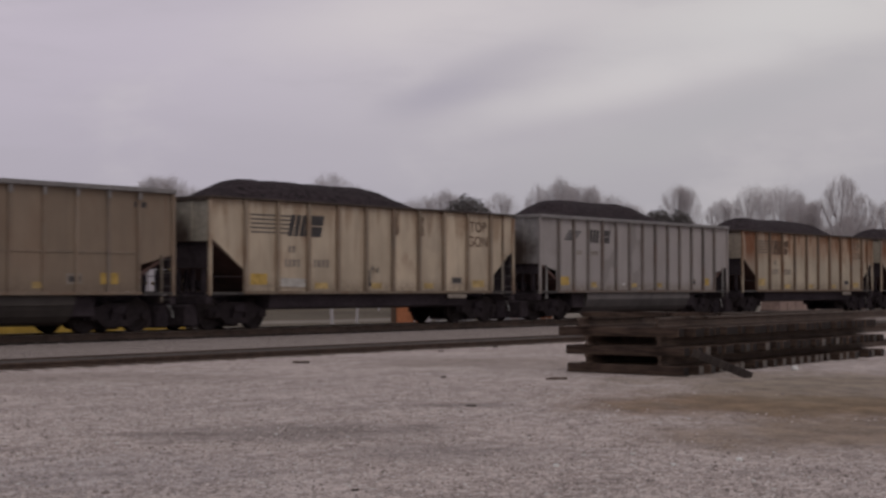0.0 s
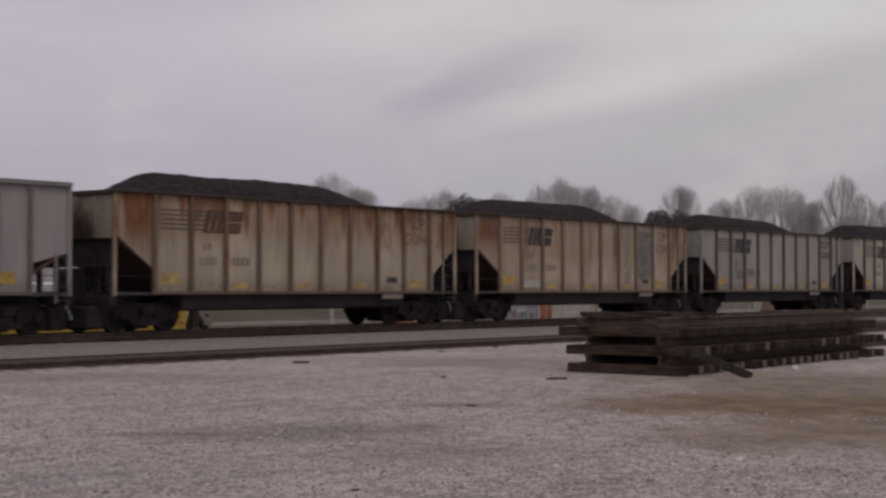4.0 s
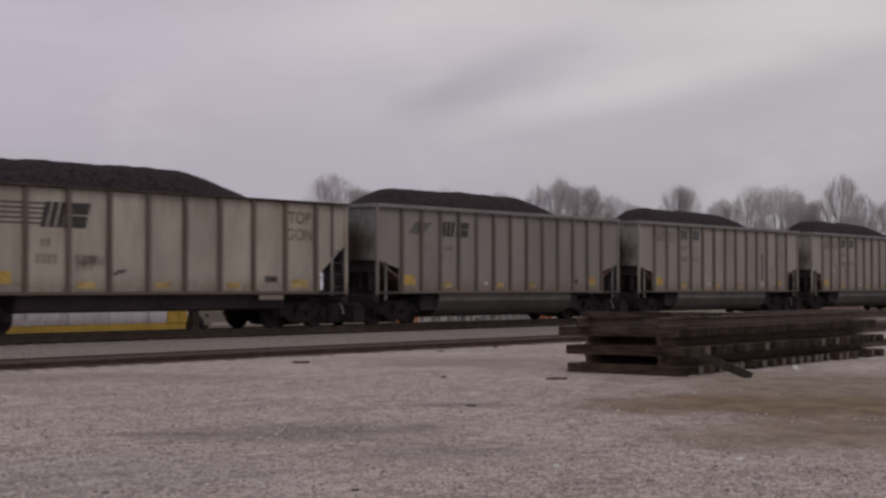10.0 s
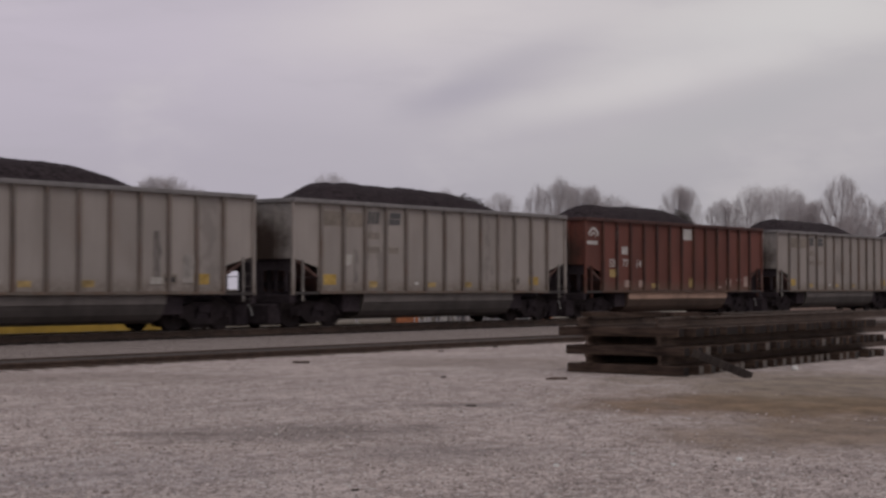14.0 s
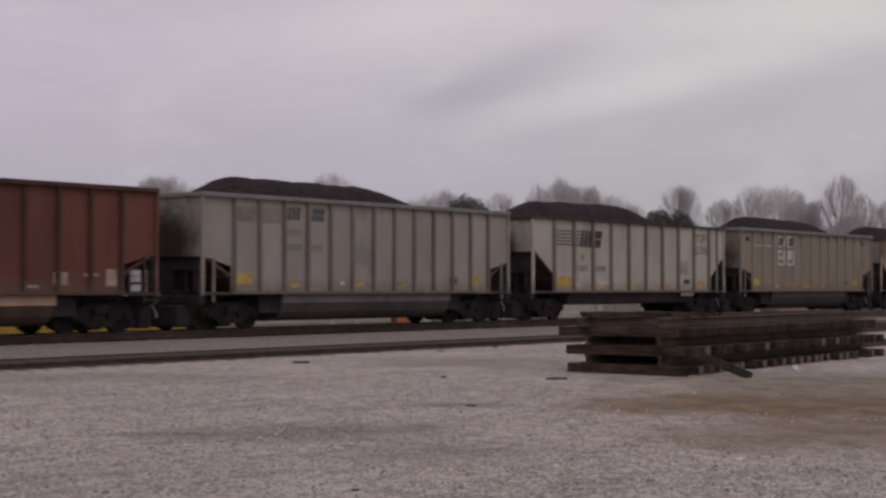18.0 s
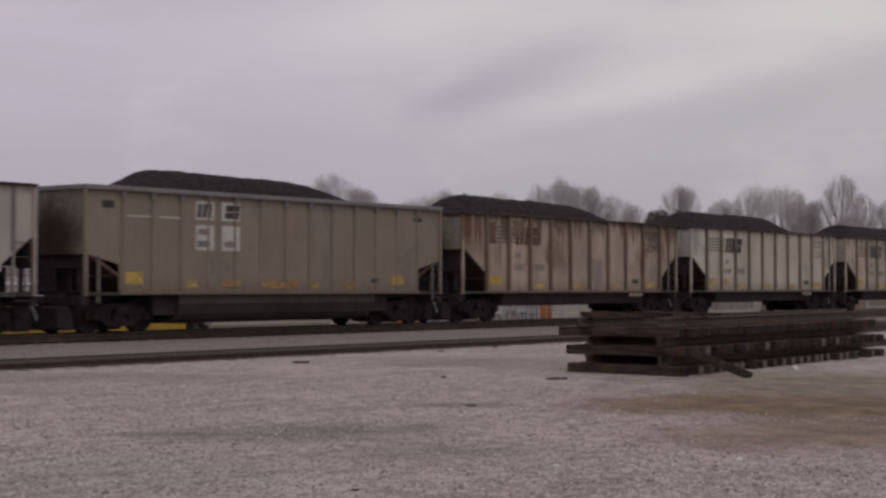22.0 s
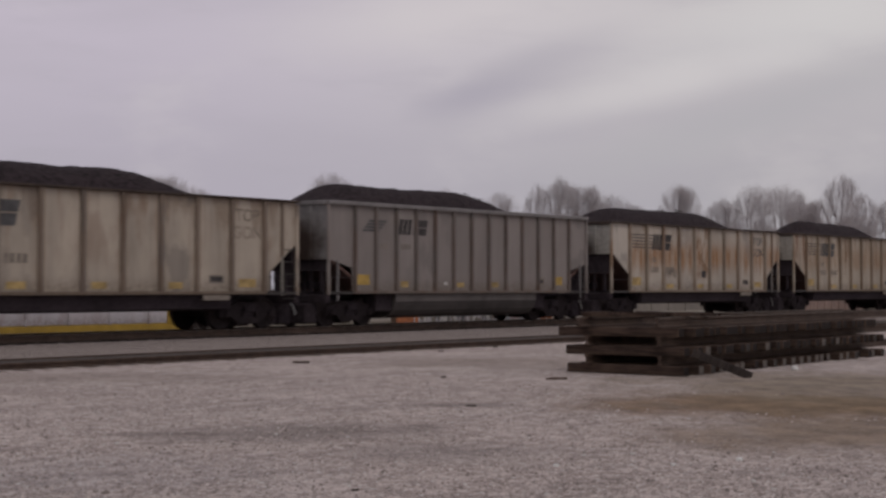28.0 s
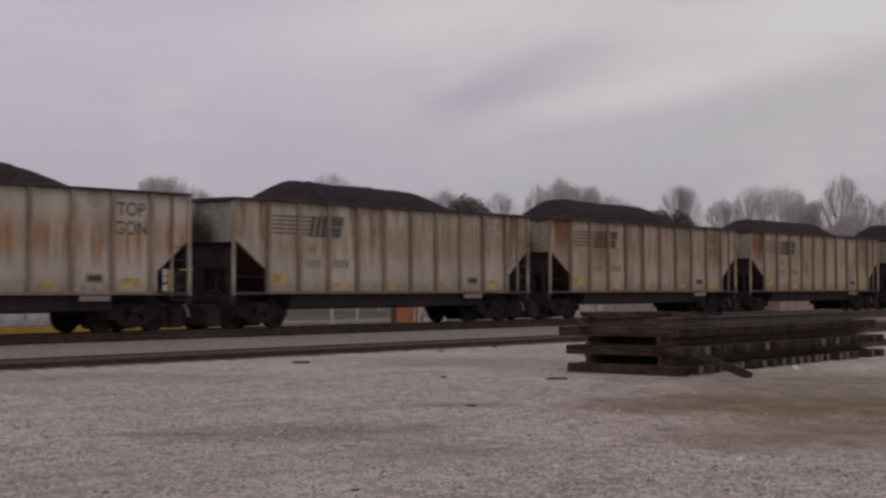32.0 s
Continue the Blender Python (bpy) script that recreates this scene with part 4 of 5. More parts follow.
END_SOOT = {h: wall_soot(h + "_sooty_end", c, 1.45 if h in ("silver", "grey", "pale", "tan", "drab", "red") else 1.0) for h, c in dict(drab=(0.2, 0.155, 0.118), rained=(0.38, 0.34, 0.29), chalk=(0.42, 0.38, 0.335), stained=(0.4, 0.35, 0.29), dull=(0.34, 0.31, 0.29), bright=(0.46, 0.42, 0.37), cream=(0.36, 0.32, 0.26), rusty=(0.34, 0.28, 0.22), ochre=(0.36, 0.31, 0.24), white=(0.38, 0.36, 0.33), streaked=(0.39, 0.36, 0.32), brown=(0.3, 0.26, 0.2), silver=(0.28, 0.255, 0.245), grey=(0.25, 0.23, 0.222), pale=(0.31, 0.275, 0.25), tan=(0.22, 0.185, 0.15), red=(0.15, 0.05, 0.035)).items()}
WHEELS = []
RUNG_STEEL = plain("grimy_rung_steel", (0.06, 0.051, 0.048), 0.8, 0.2, 12)
POST_PAINT = {h: plain(h + "_post_paint", tuple(q * 0.62 for q in c), 0.8, 0.0, 6.0, 0.3) for h, c in dict(drab=(0.24, 0.19, 0.15), rained=(0.40, 0.35, 0.30), chalk=(0.42, 0.38, 0.335), stained=(0.4, 0.36, 0.31), dull=(0.36, 0.33, 0.31), bright=(0.44, 0.40, 0.36), cream=(0.40, 0.34, 0.28), rusty=(0.36, 0.29, 0.23), ochre=(0.36, 0.30, 0.24), white=(0.38, 0.35, 0.32), streaked=(0.42, 0.37, 0.33), brown=(0.33, 0.27, 0.22), silver=(0.36, 0.33, 0.31), grey=(0.32, 0.29, 0.28), pale=(0.36, 0.32, 0.29), tan=(0.30, 0.26, 0.22), red=(0.13, 0.055, 0.042)).items()}
# one tub hue in two tones: shade painted below, light painted above
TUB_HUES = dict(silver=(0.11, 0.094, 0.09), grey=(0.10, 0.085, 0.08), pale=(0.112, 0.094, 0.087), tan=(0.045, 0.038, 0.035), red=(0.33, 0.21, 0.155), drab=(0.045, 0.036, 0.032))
TUB_SHADED = {h: plain(h + "_tub_paint", tuple(k * q for q in c), 0.7, 0.0, 2.0, 0.3) for (h, c), k in zip(TUB_HUES.items(), (0.6, 0.6, 0.6, 0.85, 0.22, 0.85))}
TUB_LIT = {h: plain(h + "_tub_band_paint", c, 0.7, 0.0, 2.0, 0.3) for h, c in TUB_HUES.items()}


# ---------------------------------------------------------------- paint marks
def mark(name, key, bm_maker, material, car, label=""):
    return hang(name, shared(name + "/" + key, bm_maker, material), car, label, pose(0, -0.006, 0) if name == "emblem_block" else None)


def patches(car, rows, material):
    for x0, x1, z0, z1 in rows:
        mark("paint_patch", f"{x0}/{z0}", lambda: quads(rect(x0, x1, z0, z1)), material, car)


def number_bars(car, x, z, material, rows=2, w=0.55, h=0.26, step=0.45):
    """Unreadable lettering as rows of plain bars."""
    n = max(2, round(w / 0.17))
    for i in range(rows):
        for q in range(n):
            a = x + w * q / n
            mark("stencil_bar", f"{round(a, 3)}/{round(z - i * step, 3)}/{w}", lambda: quads(rect(a, a + 0.62 * w / n, z - i * step, z - i * step + h)), material, car)


YELLOW_FAINT = plain("worn_yellow_paint", (0.36, 0.25, 0.105), 0.75, 0, 5, 0.45)


STRIPE = plain("worn_stripe_paint", (0.125, 0.105, 0.09), 0.8, 0, 6, 0.4)
BROWN_WORDS = plain("browned_stencil_paint", (0.155, 0.115, 0.085), 0.8, 0, 6, 0.45)
PALE_WORDS = plain("washed_out_stencil_paint", (0.25, 0.205, 0.165), 0.8, 0, 6, 0.4)


def marks_high(ink=INK, words=BROWN_WORDS, data=False, corner=YELLOW, stripe=STRIPE):
    def put(car):
        for i in range(5):
            mark("emblem_stripe", str(i), lambda: quads(rect(1.62, 3.2 + 0.05 * i, 2.80 + 0.125 * i, 2.85 + 0.125 * i)), stripe, car, "thin worn speed line")
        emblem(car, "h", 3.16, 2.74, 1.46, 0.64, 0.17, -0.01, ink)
        hang("lettering", text_mesh("TOP\nGON", 0.5, words), car, "worn stencilled lettering", at=pose(12.64, FACE - 0.004, 3.12))
        patches(car, [(1.62, 2.3, 1.3, 1.62)], corner)
        patches(car, [(4.35, 4.95, 1.18, 1.36), (7.0, 7.5, 1.18, 1.36), (9.65, 10.15, 1.18, 1.36), (12.3, 13.0, 1.22, 1.46)], YELLOW_FAINT)
        if data:
            patches(car, [(7.35, 7.72, 1.64, 1.92)], INK)
        number_bars(car, 3.2, 2.25, FAINT, 1, 0.35, 0.2)
        number_bars(car, 3.05, 1.82, FAINT, 1, 0.7, 0.24)
        number_bars(car, 4.3, 1.82, FAINT, 1, 0.75, 0.24)
        plate = mark("stencil_box", "w", lambda: quads(rect(11.15, 11.7, 1.33, 1.57)), FAINT, car)
        hang("stencil_bar", shared("stencil_bar/box", lambda: quads(rect(11.2, 11.65, 1.38, 1.52)), INK), plate, at=pose(0, -0.006, 0))
    return put


DUSTY_WHITE = plain("dusty_white_paint", (0.33, 0.235, 0.20), 0.75, 0, 9, 0.35)
WORN_INK = plain("worn_black_paint", (0.085, 0.08, 0.08), 0.75, 0, 9, 0.4)


def marks_tub(style):
    def put(car):
        if style == "arrow":
            for i in range(4):
                mark("emblem_bar", str(i), lambda: quads(rect(1.62 + 0.1 * i, 2.42 + 0.12 * i, 2.98 + 0.1 * i, 3.05 + 0.1 * i, 0.03)), WORN_INK, car, "worn dark speed bar")
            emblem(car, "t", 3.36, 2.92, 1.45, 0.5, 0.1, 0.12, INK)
            number_bars(car, 2.5, 2.45, FAINT, 1, 0.4, 0.16)
            number_bars(car, 3.5, 2.45, FAINT, 1, 0.55, 0.16)
        elif style == "letters":
            ink = WORN_INK
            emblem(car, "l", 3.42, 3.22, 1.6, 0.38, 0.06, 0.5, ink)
            patches(car, [(1.32, 2.16, 3.1, 3.55), (2.36, 3.16, 3.1, 3.55)], FAINT)
            number_bars(car, 3.45, 2.75, FAINT, 2, 0.6, 0.2)
            number_bars(car, 4.5, 2.3, FAINT, 1, 0.5, 0.2)
        elif style == "tan":
            patches(car, [(3.85, 4.55, 3.1, 3.62), (4.85, 5.55, 3.1, 3.62)], WHITE)
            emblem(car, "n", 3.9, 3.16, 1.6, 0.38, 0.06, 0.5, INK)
            patches(car, [(3.85, 4.55, 2.25, 2.95), (4.85, 5.55, 2.25, 2.95)], WHITE)
            for q in ((3.92, 4.4, 2.34, 2.52), (4.95, 5.4, 2.34, 2.52), (3.95, 4.3, 2.68, 2.84)):
                hang("stencil_bar", shared(f"stencil_bar/tan{q}", lambda: quads(rect(*q)), FAINT), car, at=pose(0, -0.006, 0))
            patches(car, [(1.4, 2.3, 3.1, 3.14), (2.5, 3.3, 3.1, 3.14)], WHITE)
            patches(car, [(0.55, 0.95, 3.3, 3.5), (13.5, 13.9, 3.35, 3.5)], INK)
            patches(car, [(4.9, 5.4, 1.25, 1.4), (6.9, 7.6, 1.2, 1.36), (10.2, 10.6, 1.2, 1.36)], YELLOW_FAINT)
        if style != "red":
            patches(car, [(1.36, 1.95, 1.3, 1.62), (12.35, 12.95, 1.3, 1.6)], YELLOW)
            patches(car, [(3.5, 3.9, 1.22, 1.42), (6.5, 6.9, 1.22, 1.38), (8.5, 8.9, 1.22, 1.4)], YELLOW_FAINT)
            plate = mark("stencil_box", "t", lambda: quads(rect(11.25, 11.75, 1.3, 1.58)), FAINT, car)
            hang("stencil_bar", shared("stencil_bar/t", lambda: quads(rect(11.32, 11.68, 1.36, 1.5)), INK), plate, at=pose(0, -0.006, 0))
            if style != "tan":
                patches(car, [(5.8, 5.98, 1.3, 1.4)], WHITE)
        else:
            # an open ring sign over a bar, and the car's number
            def ring():
                bm = bmesh.new()
                for r0, r1 in ((0.30, 0.40), (0.14, 0.22)):
                    n = 14
                    pts = [(0.62 + r1 * math.cos(a), 3.12 + r1 * math.sin(a)) for a in [math.pi * (0.08 + 0.84 * i / n) for i in range(n + 1)]]
                    inn = [(0.62 + r0 * math.cos(a), 3.12 + r0 * math.sin(a)) for a in [math.pi * (0.08 + 0.84 * i / n) for i in range(n + 1)]]
                    for i in range(n):
                        slab(bm, [pts[i], pts[i + 1], inn[i + 1], inn[i]], FACE - 0.003, FACE + 0.004)
                slab(bm, rect(0.15, 0.9, 2.86, 3.0), FACE - 0.003, FACE + 0.004)
                return bm
            mark("emblem_ring", "r", ring, WHITE, car, "white open ring emblem")
            for words, x in (("50", 1.95), ("77", 2.95), ("14", 3.97)):
                hang("lettering", text_mesh(words, 0.44, WHITE), car, "white stencilled number", at=pose(x, FACE - 0.004, 2.02))
            patches(car, [(2.70, 2.90, 2.52, 2.82), (2.95, 3.13, 2.52, 2.82), (7.5, 8.36, 3.2, 3.66)], WHITE)
            patches(car, [(11.45, 11.9, 1.28, 1.6), (12.4, 12.9, 1.5, 1.58), (13.15, 13.5, 1.25, 1.7), (2.9, 3.35, 1.22, 1.5), (4.0, 4.45, 1.22, 1.5), (10.6, 11.0, 1.2, 1.28)], DUSTY_WHITE)
            patches(car, [(1.8, 2.4, 1.62, 1.92), (5.0, 5.6, 1.2, 1.38), (8.1, 8.6, 1.22, 1.6)], YELLOW_FAINT)
    return put


def smear(car, x0, x1, z0, z1, material, seed, label=""):
    """A ragged upright patch of other paint or dirt."""
    rng = random.Random(seed)
    n = 6
    up = [(x0 + rng.uniform(-0.05, 0.05), z0 + (z1 - z0) * i / n) for i in range(n + 1)]
    down = [(x1 + rng.uniform(-0.06, 0.06), z1 - (z1 - z0) * i / n + rng.uniform(-0.03, 0.03)) for i in range(n + 1)]
    part("paint_smear", quads(up[::-1] + down[::-1]), material, car, label).matrix_basis = pose(0, -0.010 - 0.0004 * (seed % 8), 0)


def scrawl(car, x0, x1, z0, z1, material, seed, loops=9):
    """Chalked lines that cannot be read."""
    rng = random.Random(seed)
    line = [Vector((x0, z0))] + [Vector((x0 + (x1 - x0) * (i + 1) / loops + rng.uniform(-0.08, 0.08), z1 if i % 2 == 0 else z0 + rng.uniform(0, 0.6) * (z1 - z0))) for i in range(loops)]
    bm = bmesh.new()
    rings = []
    for i, p in enumerate(line):
        q = (line[min(i + 1, loops)] - line[max(i - 1, 0)]).normalized() * 0.035
        rings.append([bm.verts.new((p.x + e * q.y, y, p.y - e * q.x)) for e, y in ((1, FACE - 0.006), (-1, FACE - 0.006), (-1, FACE + 0.003), (1, FACE + 0.003))])
    for a, b in zip(rings, rings[1:]):
        for k in range(4):
            bm.faces.new((a[k], a[(k + 1) % 4], b[(k + 1) % 4], b[k]))
    bm.faces.new(rings[0][::-1])
    bm.faces.new(rings[-1])
    part("chalk_scrawl", bm, material, car, "chalked scrawl").matrix_basis = pose(0, -0.012, 0)


GREY_SMEAR = plain("grey_repainted_patch", (0.19, 0.165, 0.15), 0.8, 0, 5, 0.3)
DIM_SMEAR = plain("dim_scuffed_patch", (0.32, 0.285, 0.26), 0.85, 0, 3, 0.35)
PALE_SMEAR = plain("pale_scraped_patch", (0.40, 0.365, 0.33), 0.8, 0, 5, 0.25)
BROWN_SMEAR = plain("brown_dirt_patch", (0.15, 0.10, 0.07), 0.9, 0, 4, 0.4)
AMBER_SMEAR = plain("amber_paint_smear", (0.30, 0.175, 0.075), 0.8, 0, 4, 0.4)


def wear(i, car):
    """Marks that set single cars apart."""
    if i == 1:
        smear(car, 2.75, 3.95, 1.25, 1.5, PALE_SMEAR, 1)
        scrawl(car, 6.85, 7.35, 1.55, 1.9, FAINT, 2, 6)
        smear(car, 6.82, 6.93, 1.25, 1.75, INK, 3)
        smear(car, 8.2, 8.3, 2.9, 3.6, BROWN_SMEAR, 4)
        smear(car, 9.5, 9.62, 2.9, 3.5, BROWN_SMEAR, 5)
    elif i == 4:
        smear(car, 10.76, 11.85, 1.55, 3.45, GREY_SMEAR, 6, "sheet overpainted in grey")
        smear(car, 12.12, 12.3, 1.5, 3.6, PALE_SMEAR, 7)
        smear(car, 9.05, 9.2, 2.5, 3.5, BROWN_SMEAR, 8)
        smear(car, 2.85, 3.9, 1.22, 1.5, PALE_SMEAR, 9)
    elif i == 5:
        smear(car, 3.1, 3.4, 2.05, 2.35, GREY_SMEAR, 10)
        smear(car, 3.2, 3.9, 1.6, 1.95, GREY_SMEAR, 11)
        scrawl(car, 4.4, 5.1, 1.6, 1.95, FAINT, 12, 4)
        smear(car, 2.0, 2.9, 1.25, 1.4, FAINT, 13)
    elif i == 6:
        scrawl(car, 4.35, 5.2, 1.6, 2.0, FAINT, 14, 13)
        scrawl(car, 5.55, 6.0, 1.55, 1.68, WORN_INK, 15, 3)
    elif i == 12:
        smear(car, 2.75, 3.2, 1.25, 1.55, PALE_SMEAR, 16)
        smear(car, 4.3, 5.2, 1.3, 1.8, PALE_SMEAR, 17)
        smear(car, 10.8, 11.5, 1.75, 2.3, DIM_SMEAR, 18)
        smear(car, 1.6, 2.55, 1.25, 1.62, YELLOW, 19)
    elif i == 13:
        for q, (a, b) in enumerate(((4.9, 5.6), (6.6, 7.3), (7.5, 7.9), (10.0, 10.6))):
            smear(car, a, b, 1.24, 1.42, AMBER_SMEAR, 20 + q)
    elif i == 8:
        n, step = CAR["deep"]["ribs"], CAR["deep"]["step"]
        x = CAR["deep"]["first"] + (n - 3.4) * step
        smear(car, x - 0.1, x + 0.12, 1.5, 2.75, GREY_SMEAR, 38)
        smear(car, x - 0.2, x + 0.2, 1.3, 1.5, PALE_SMEAR, 39)
        smear(car, x + 0.95, x + 1.4, 1.35, 2.1, DIM_SMEAR, 48)
    elif i == 9:
        x = CAR["deep"]["first"] + 1.5 * CAR["deep"]["step"]
        smear(car, x + 0.05, x + 0.17, 1.35, 2.4, GREY_SMEAR, 39)
        smear(car, x - 0.35, x - 0.1, 1.9, 2.25, PALE_SMEAR, 49)
    elif i == 14:
        smear(car, 1.5, 1.95, 2.75, 3.5, BROWN_SMEAR, 53)
        smear(car, 3.0, 3.6, 3.0, 3.6, BROWN_SMEAR, 54)
        smear(car, 4.5, 4.75, 2.8, 3.6, BROWN_SMEAR, 55)
    elif i == 18:
        scrawl(car, 4.2, 5.1, 1.6, 1.95, FAINT, 24, 7)
    elif i == 15:
        smear(car, 3.0, 3.4, 1.3, 1.6, YELLOW_FAINT, 25)


# the train, from the first car in view to the last
ARROW, LETTERS, TANM, REDM = marks_tub("arrow"), marks_tub("letters"), marks_tub("tan"), marks_tub("red")
HIGH, HIGH_DARK, HIGH_PALE = marks_high(), marks_high(words=INK, stripe=INK), marks_high(words=PALE_WORDS, corner=YELLOW_FAINT)
RUST_INK = plain("rusted_over_paint", (0.10, 0.06, 0.04), 0.8, 0, 6)
HIGH_RUST = marks_high(RUST_INK, BROWN_WORDS, corner=YELLOW_FAINT)
HIGH_WORN = marks_high(WORN_INK, PALE_WORDS, corner=YELLOW_FAINT)
TRAIN = [
    ("long", "drab", "brown-tan coal gondola with seamed sides and orange marks", TANM),
    ("high", "cream", "dirty cream coal gondola heaped with coal", marks_high(INK, RUST_INK)),
    ("tub", "silver", "grey aluminium coal gondola with a rounded tub bottom", ARROW),
    ("high", "rusty", "cream coal gondola eaten by orange rust", HIGH_RUST),
    ("high", "ochre", "cream coal gondola with brown rust runs", HIGH),
    ("high", "dull", "dull white coal gondola with sooty ribs", HIGH_DARK),
    ("high", "white", "white coal gondola with dark lettering", HIGH),
    ("tub", "grey", "grey aluminium coal gondola with a rounded tub bottom", ARROW),
    ("deep", "pale", "pale grey coal gondola with a tub bottom", LETTERS),
    ("deep", "pale", "pale grey coal gondola with a tub bottom", LETTERS),
    ("long", "red", "oxide red coal gondola with white lettering", REDM),
    ("deep", "pale", "pale grey coal gondola with a tub bottom", LETTERS),
    ("high", "chalk", "chalky white coal gondola with worn paint", HIGH),
    ("long", "tan", "tan coal gondola with smooth sides and white squares", TANM),
    ("high", "brown", "browned cream coal gondola with sooty ribs", marks_high(RUST_INK, RUST_INK)),
    ("high", "bright", "white coal gondola with dark speed lines", HIGH_PALE),
    ("high", "stained", "white coal gondola with brown stains", HIGH_WORN),
    ("tub", "grey", "grey aluminium coal gondola with a rounded tub bottom", ARROW),
    ("high", "streaked", "white coal gondola streaked with rust", marks_high(words=WORN_INK, data=True, corner=YELLOW_FAINT)),
    ("high", "rained", "white coal gondola streaked with orange rust", marks_high(WORN_INK, PALE_WORDS, corner=YELLOW_FAINT)),
    ("high", "ochre", "cream coal gondola with rust on its upper sheets", HIGH_RUST),
    ("high", "ochre", "cream coal gondola with brown rust runs", HIGH_WORN),
    ("high", "brown", "browned cream coal gondola with sooty ribs", HIGH_WORN),
]
# where the leading end of each car stands at the start: the slack differs from car to car
PLACES = (13.78, 30.0, 46.4, 62.44, 78.38, 94.46, 110.61, 126.81, 142.99, 159.32, 175.41, 191.95, 208.18, 224.48,
          240.58, 256.56, 272.61, 288.71, 305.1, 321.49, 337.63, 353.8, 369.97)
CARS, LOADS = [], []
for i, (kind, hue, label, marks) in enumerate(TRAIN):
    x = PLACES[i]
    CARS.append((coal_car(kind, hue, label, marks, pose(x, TRACK, RAIL)), x))
    wear(i, CARS[-1][0])
    load = new("coal_load", to_mesh("coal_load", heap(kind, i), COAL))
    load.matrix_basis = pose(x, TRACK, RAIL)
    LOADS.append((tagged(load, "heaped black coal filling a gondola", "coal", "coal loads"), x))


# ---------------------------------------------------------------- stack of old track panels


def track_panels():
    """Three old track panels on top of one another: sleepers with their rails."""
    rng = random.Random(11)
    ends = []
    for end in (SHADED_END, MID_END, PALE_END):
        me = sleeper_mesh("sleeper", OLD_TIE, 2.55, 0.21, 0.17)
        me.materials.append(end)
        for p in me.polygons:
            if abs(p.normal.y) > 0.9:
                p.material_index = 1
        ends.append(me)
    for layer in range(3):
        z0 = 0.005 + layer * 0.345
        dx, dy, turn = ((0.0, 0.0, 2.6), (0.04, 0.03, 2.4), (0.06, 0.10, 2.8))[layer]
        panel = thing("track_panel", "old track panel of dark sleepers and rusty rails, stacked", "track panel", pose(24.66 + dx, 14.82 + dy, z0, 0, 0, turn), "stacked track panels")
        x, n = 0.12, 0
        while x < 10.2:
            slide, yaw = rng.uniform(-0.07, 0.07), rng.uniform(-2.2, 2.2)
            if n == 0:
                slide, yaw = (0.0, 0.0, 0.08)[layer], (-5.0, -3.0, -1.0)[layer]
            pale, mid = ((0.8, 0.95), (0.05, 0.2), (0.0, 0.0))[layer]
            r = rng.random() if n else 1.0
            me = ends[2] if r < pale else (ends[1] if r < mid else ends[0])
            hang("sleeper", me, panel, at=pose(x - (0.1 if n == 0 else 0), slide, 0.17 + rng.uniform(-0.012, 0.0), 0, rng.uniform(-1.5, 1.5), yaw))
            x += (0.46, 0.34, 0.30)[layer] + rng.uniform(-0.05, 0.05)
            n += 1
        for side in (-0.755, 0.755):
            x0 = -0.1 - rng.uniform(0, 0.25)
            rail = part("rail", extrude_x(bmesh.new(), rail_outline(side, 0.345), x0, 13.0 + rng.uniform(0, 0.5)), RAIL_RUST, panel, "rust-brown steel rail")
            # only the topmost rails carry a paler strip along the head
            if layer == 2:
                part("rail_head", boxes((x0 + 0.005, 12.99, side - 0.033, side + 0.033, 0.3455, 0.352)), HEAD_DULL, rail, "dull rail head, paler than the rail")


def split_timber(length, w, h, seed):
    """A weathered timber with a twisted, broken end."""
    rng = random.Random(seed)
    bm = bmesh.new()
    rings = []
    n = 7
    for i in range(n):
        x = length * i / (n - 1)
        k = 1.0 if 0 < i < n - 1 else 0.8
        rings.append([bm.verts.new((x + rng.uniform(-0.3, 0.3) * w, y * w / 2 * k + rng.uniform(-0.07, 0.07) * w, z * h / 2 * k + rng.uniform(-0.11, 0.11) * h)) for y, z in ((-1, -1), (1, -1), (1, 1), (-1, 1))])
    for a, b in zip(rings, rings[1:]):
        for q in range(4):
            r = (q + 1) % 4
            bm.faces.new((a[q], a[r], b[r], b[q]))
    bm.faces.new(rings[0][::-1])
    bm.faces.new(rings[-1])
    return bm


PALE_END = plain("weathered_end_grain", (0.115, 0.097, 0.085), 0.95, 0, 18, 0.45)
MID_END = plain("sooty_end_grain", (0.048, 0.04, 0.036), 0.95, 0, 18, 0.4)
# near-black ends: the shade on the stack's side is put into the colour
SHADED_END = plain("dark_end_grain", (0.019, 0.0125, 0.0105), 0.95, 0, 18, 0.4)
HEAD_DULL = plain("dull_rail_head", (0.155, 0.128, 0.108), 0.7, 0.2, 20, 0.3)
track_panels()

# split timbers that lie on the rails of the topmost panel
for k, (x, y, length, turn, h) in enumerate(((24.62, 15.75, 2.2, -52.0, 0.09), (25.5, 14.3, 1.5, 55.0, 0.08), (26.6, 13.95, 1.9, 84.0, 0.07))):
    ob = new("old_timber", to_mesh("old_timber", split_timber(length, 0.2, h, 40 + k), OLD_TIE))
    ob.matrix_basis = pose(x, y, 0.005 + 2 * 0.345 + 0.352 + h / 2 + 0.004, 0, 0, turn)
    tagged(ob, "split brown timber lying on the stacked panels", "timber", "timbers on the stack")

prop = new("leaning_timber", to_mesh("leaning_timber", boxes((-0.06, 1.05, -0.075, 0.075, -0.065, 0.065), bevel=0.012), DARK_TIE))
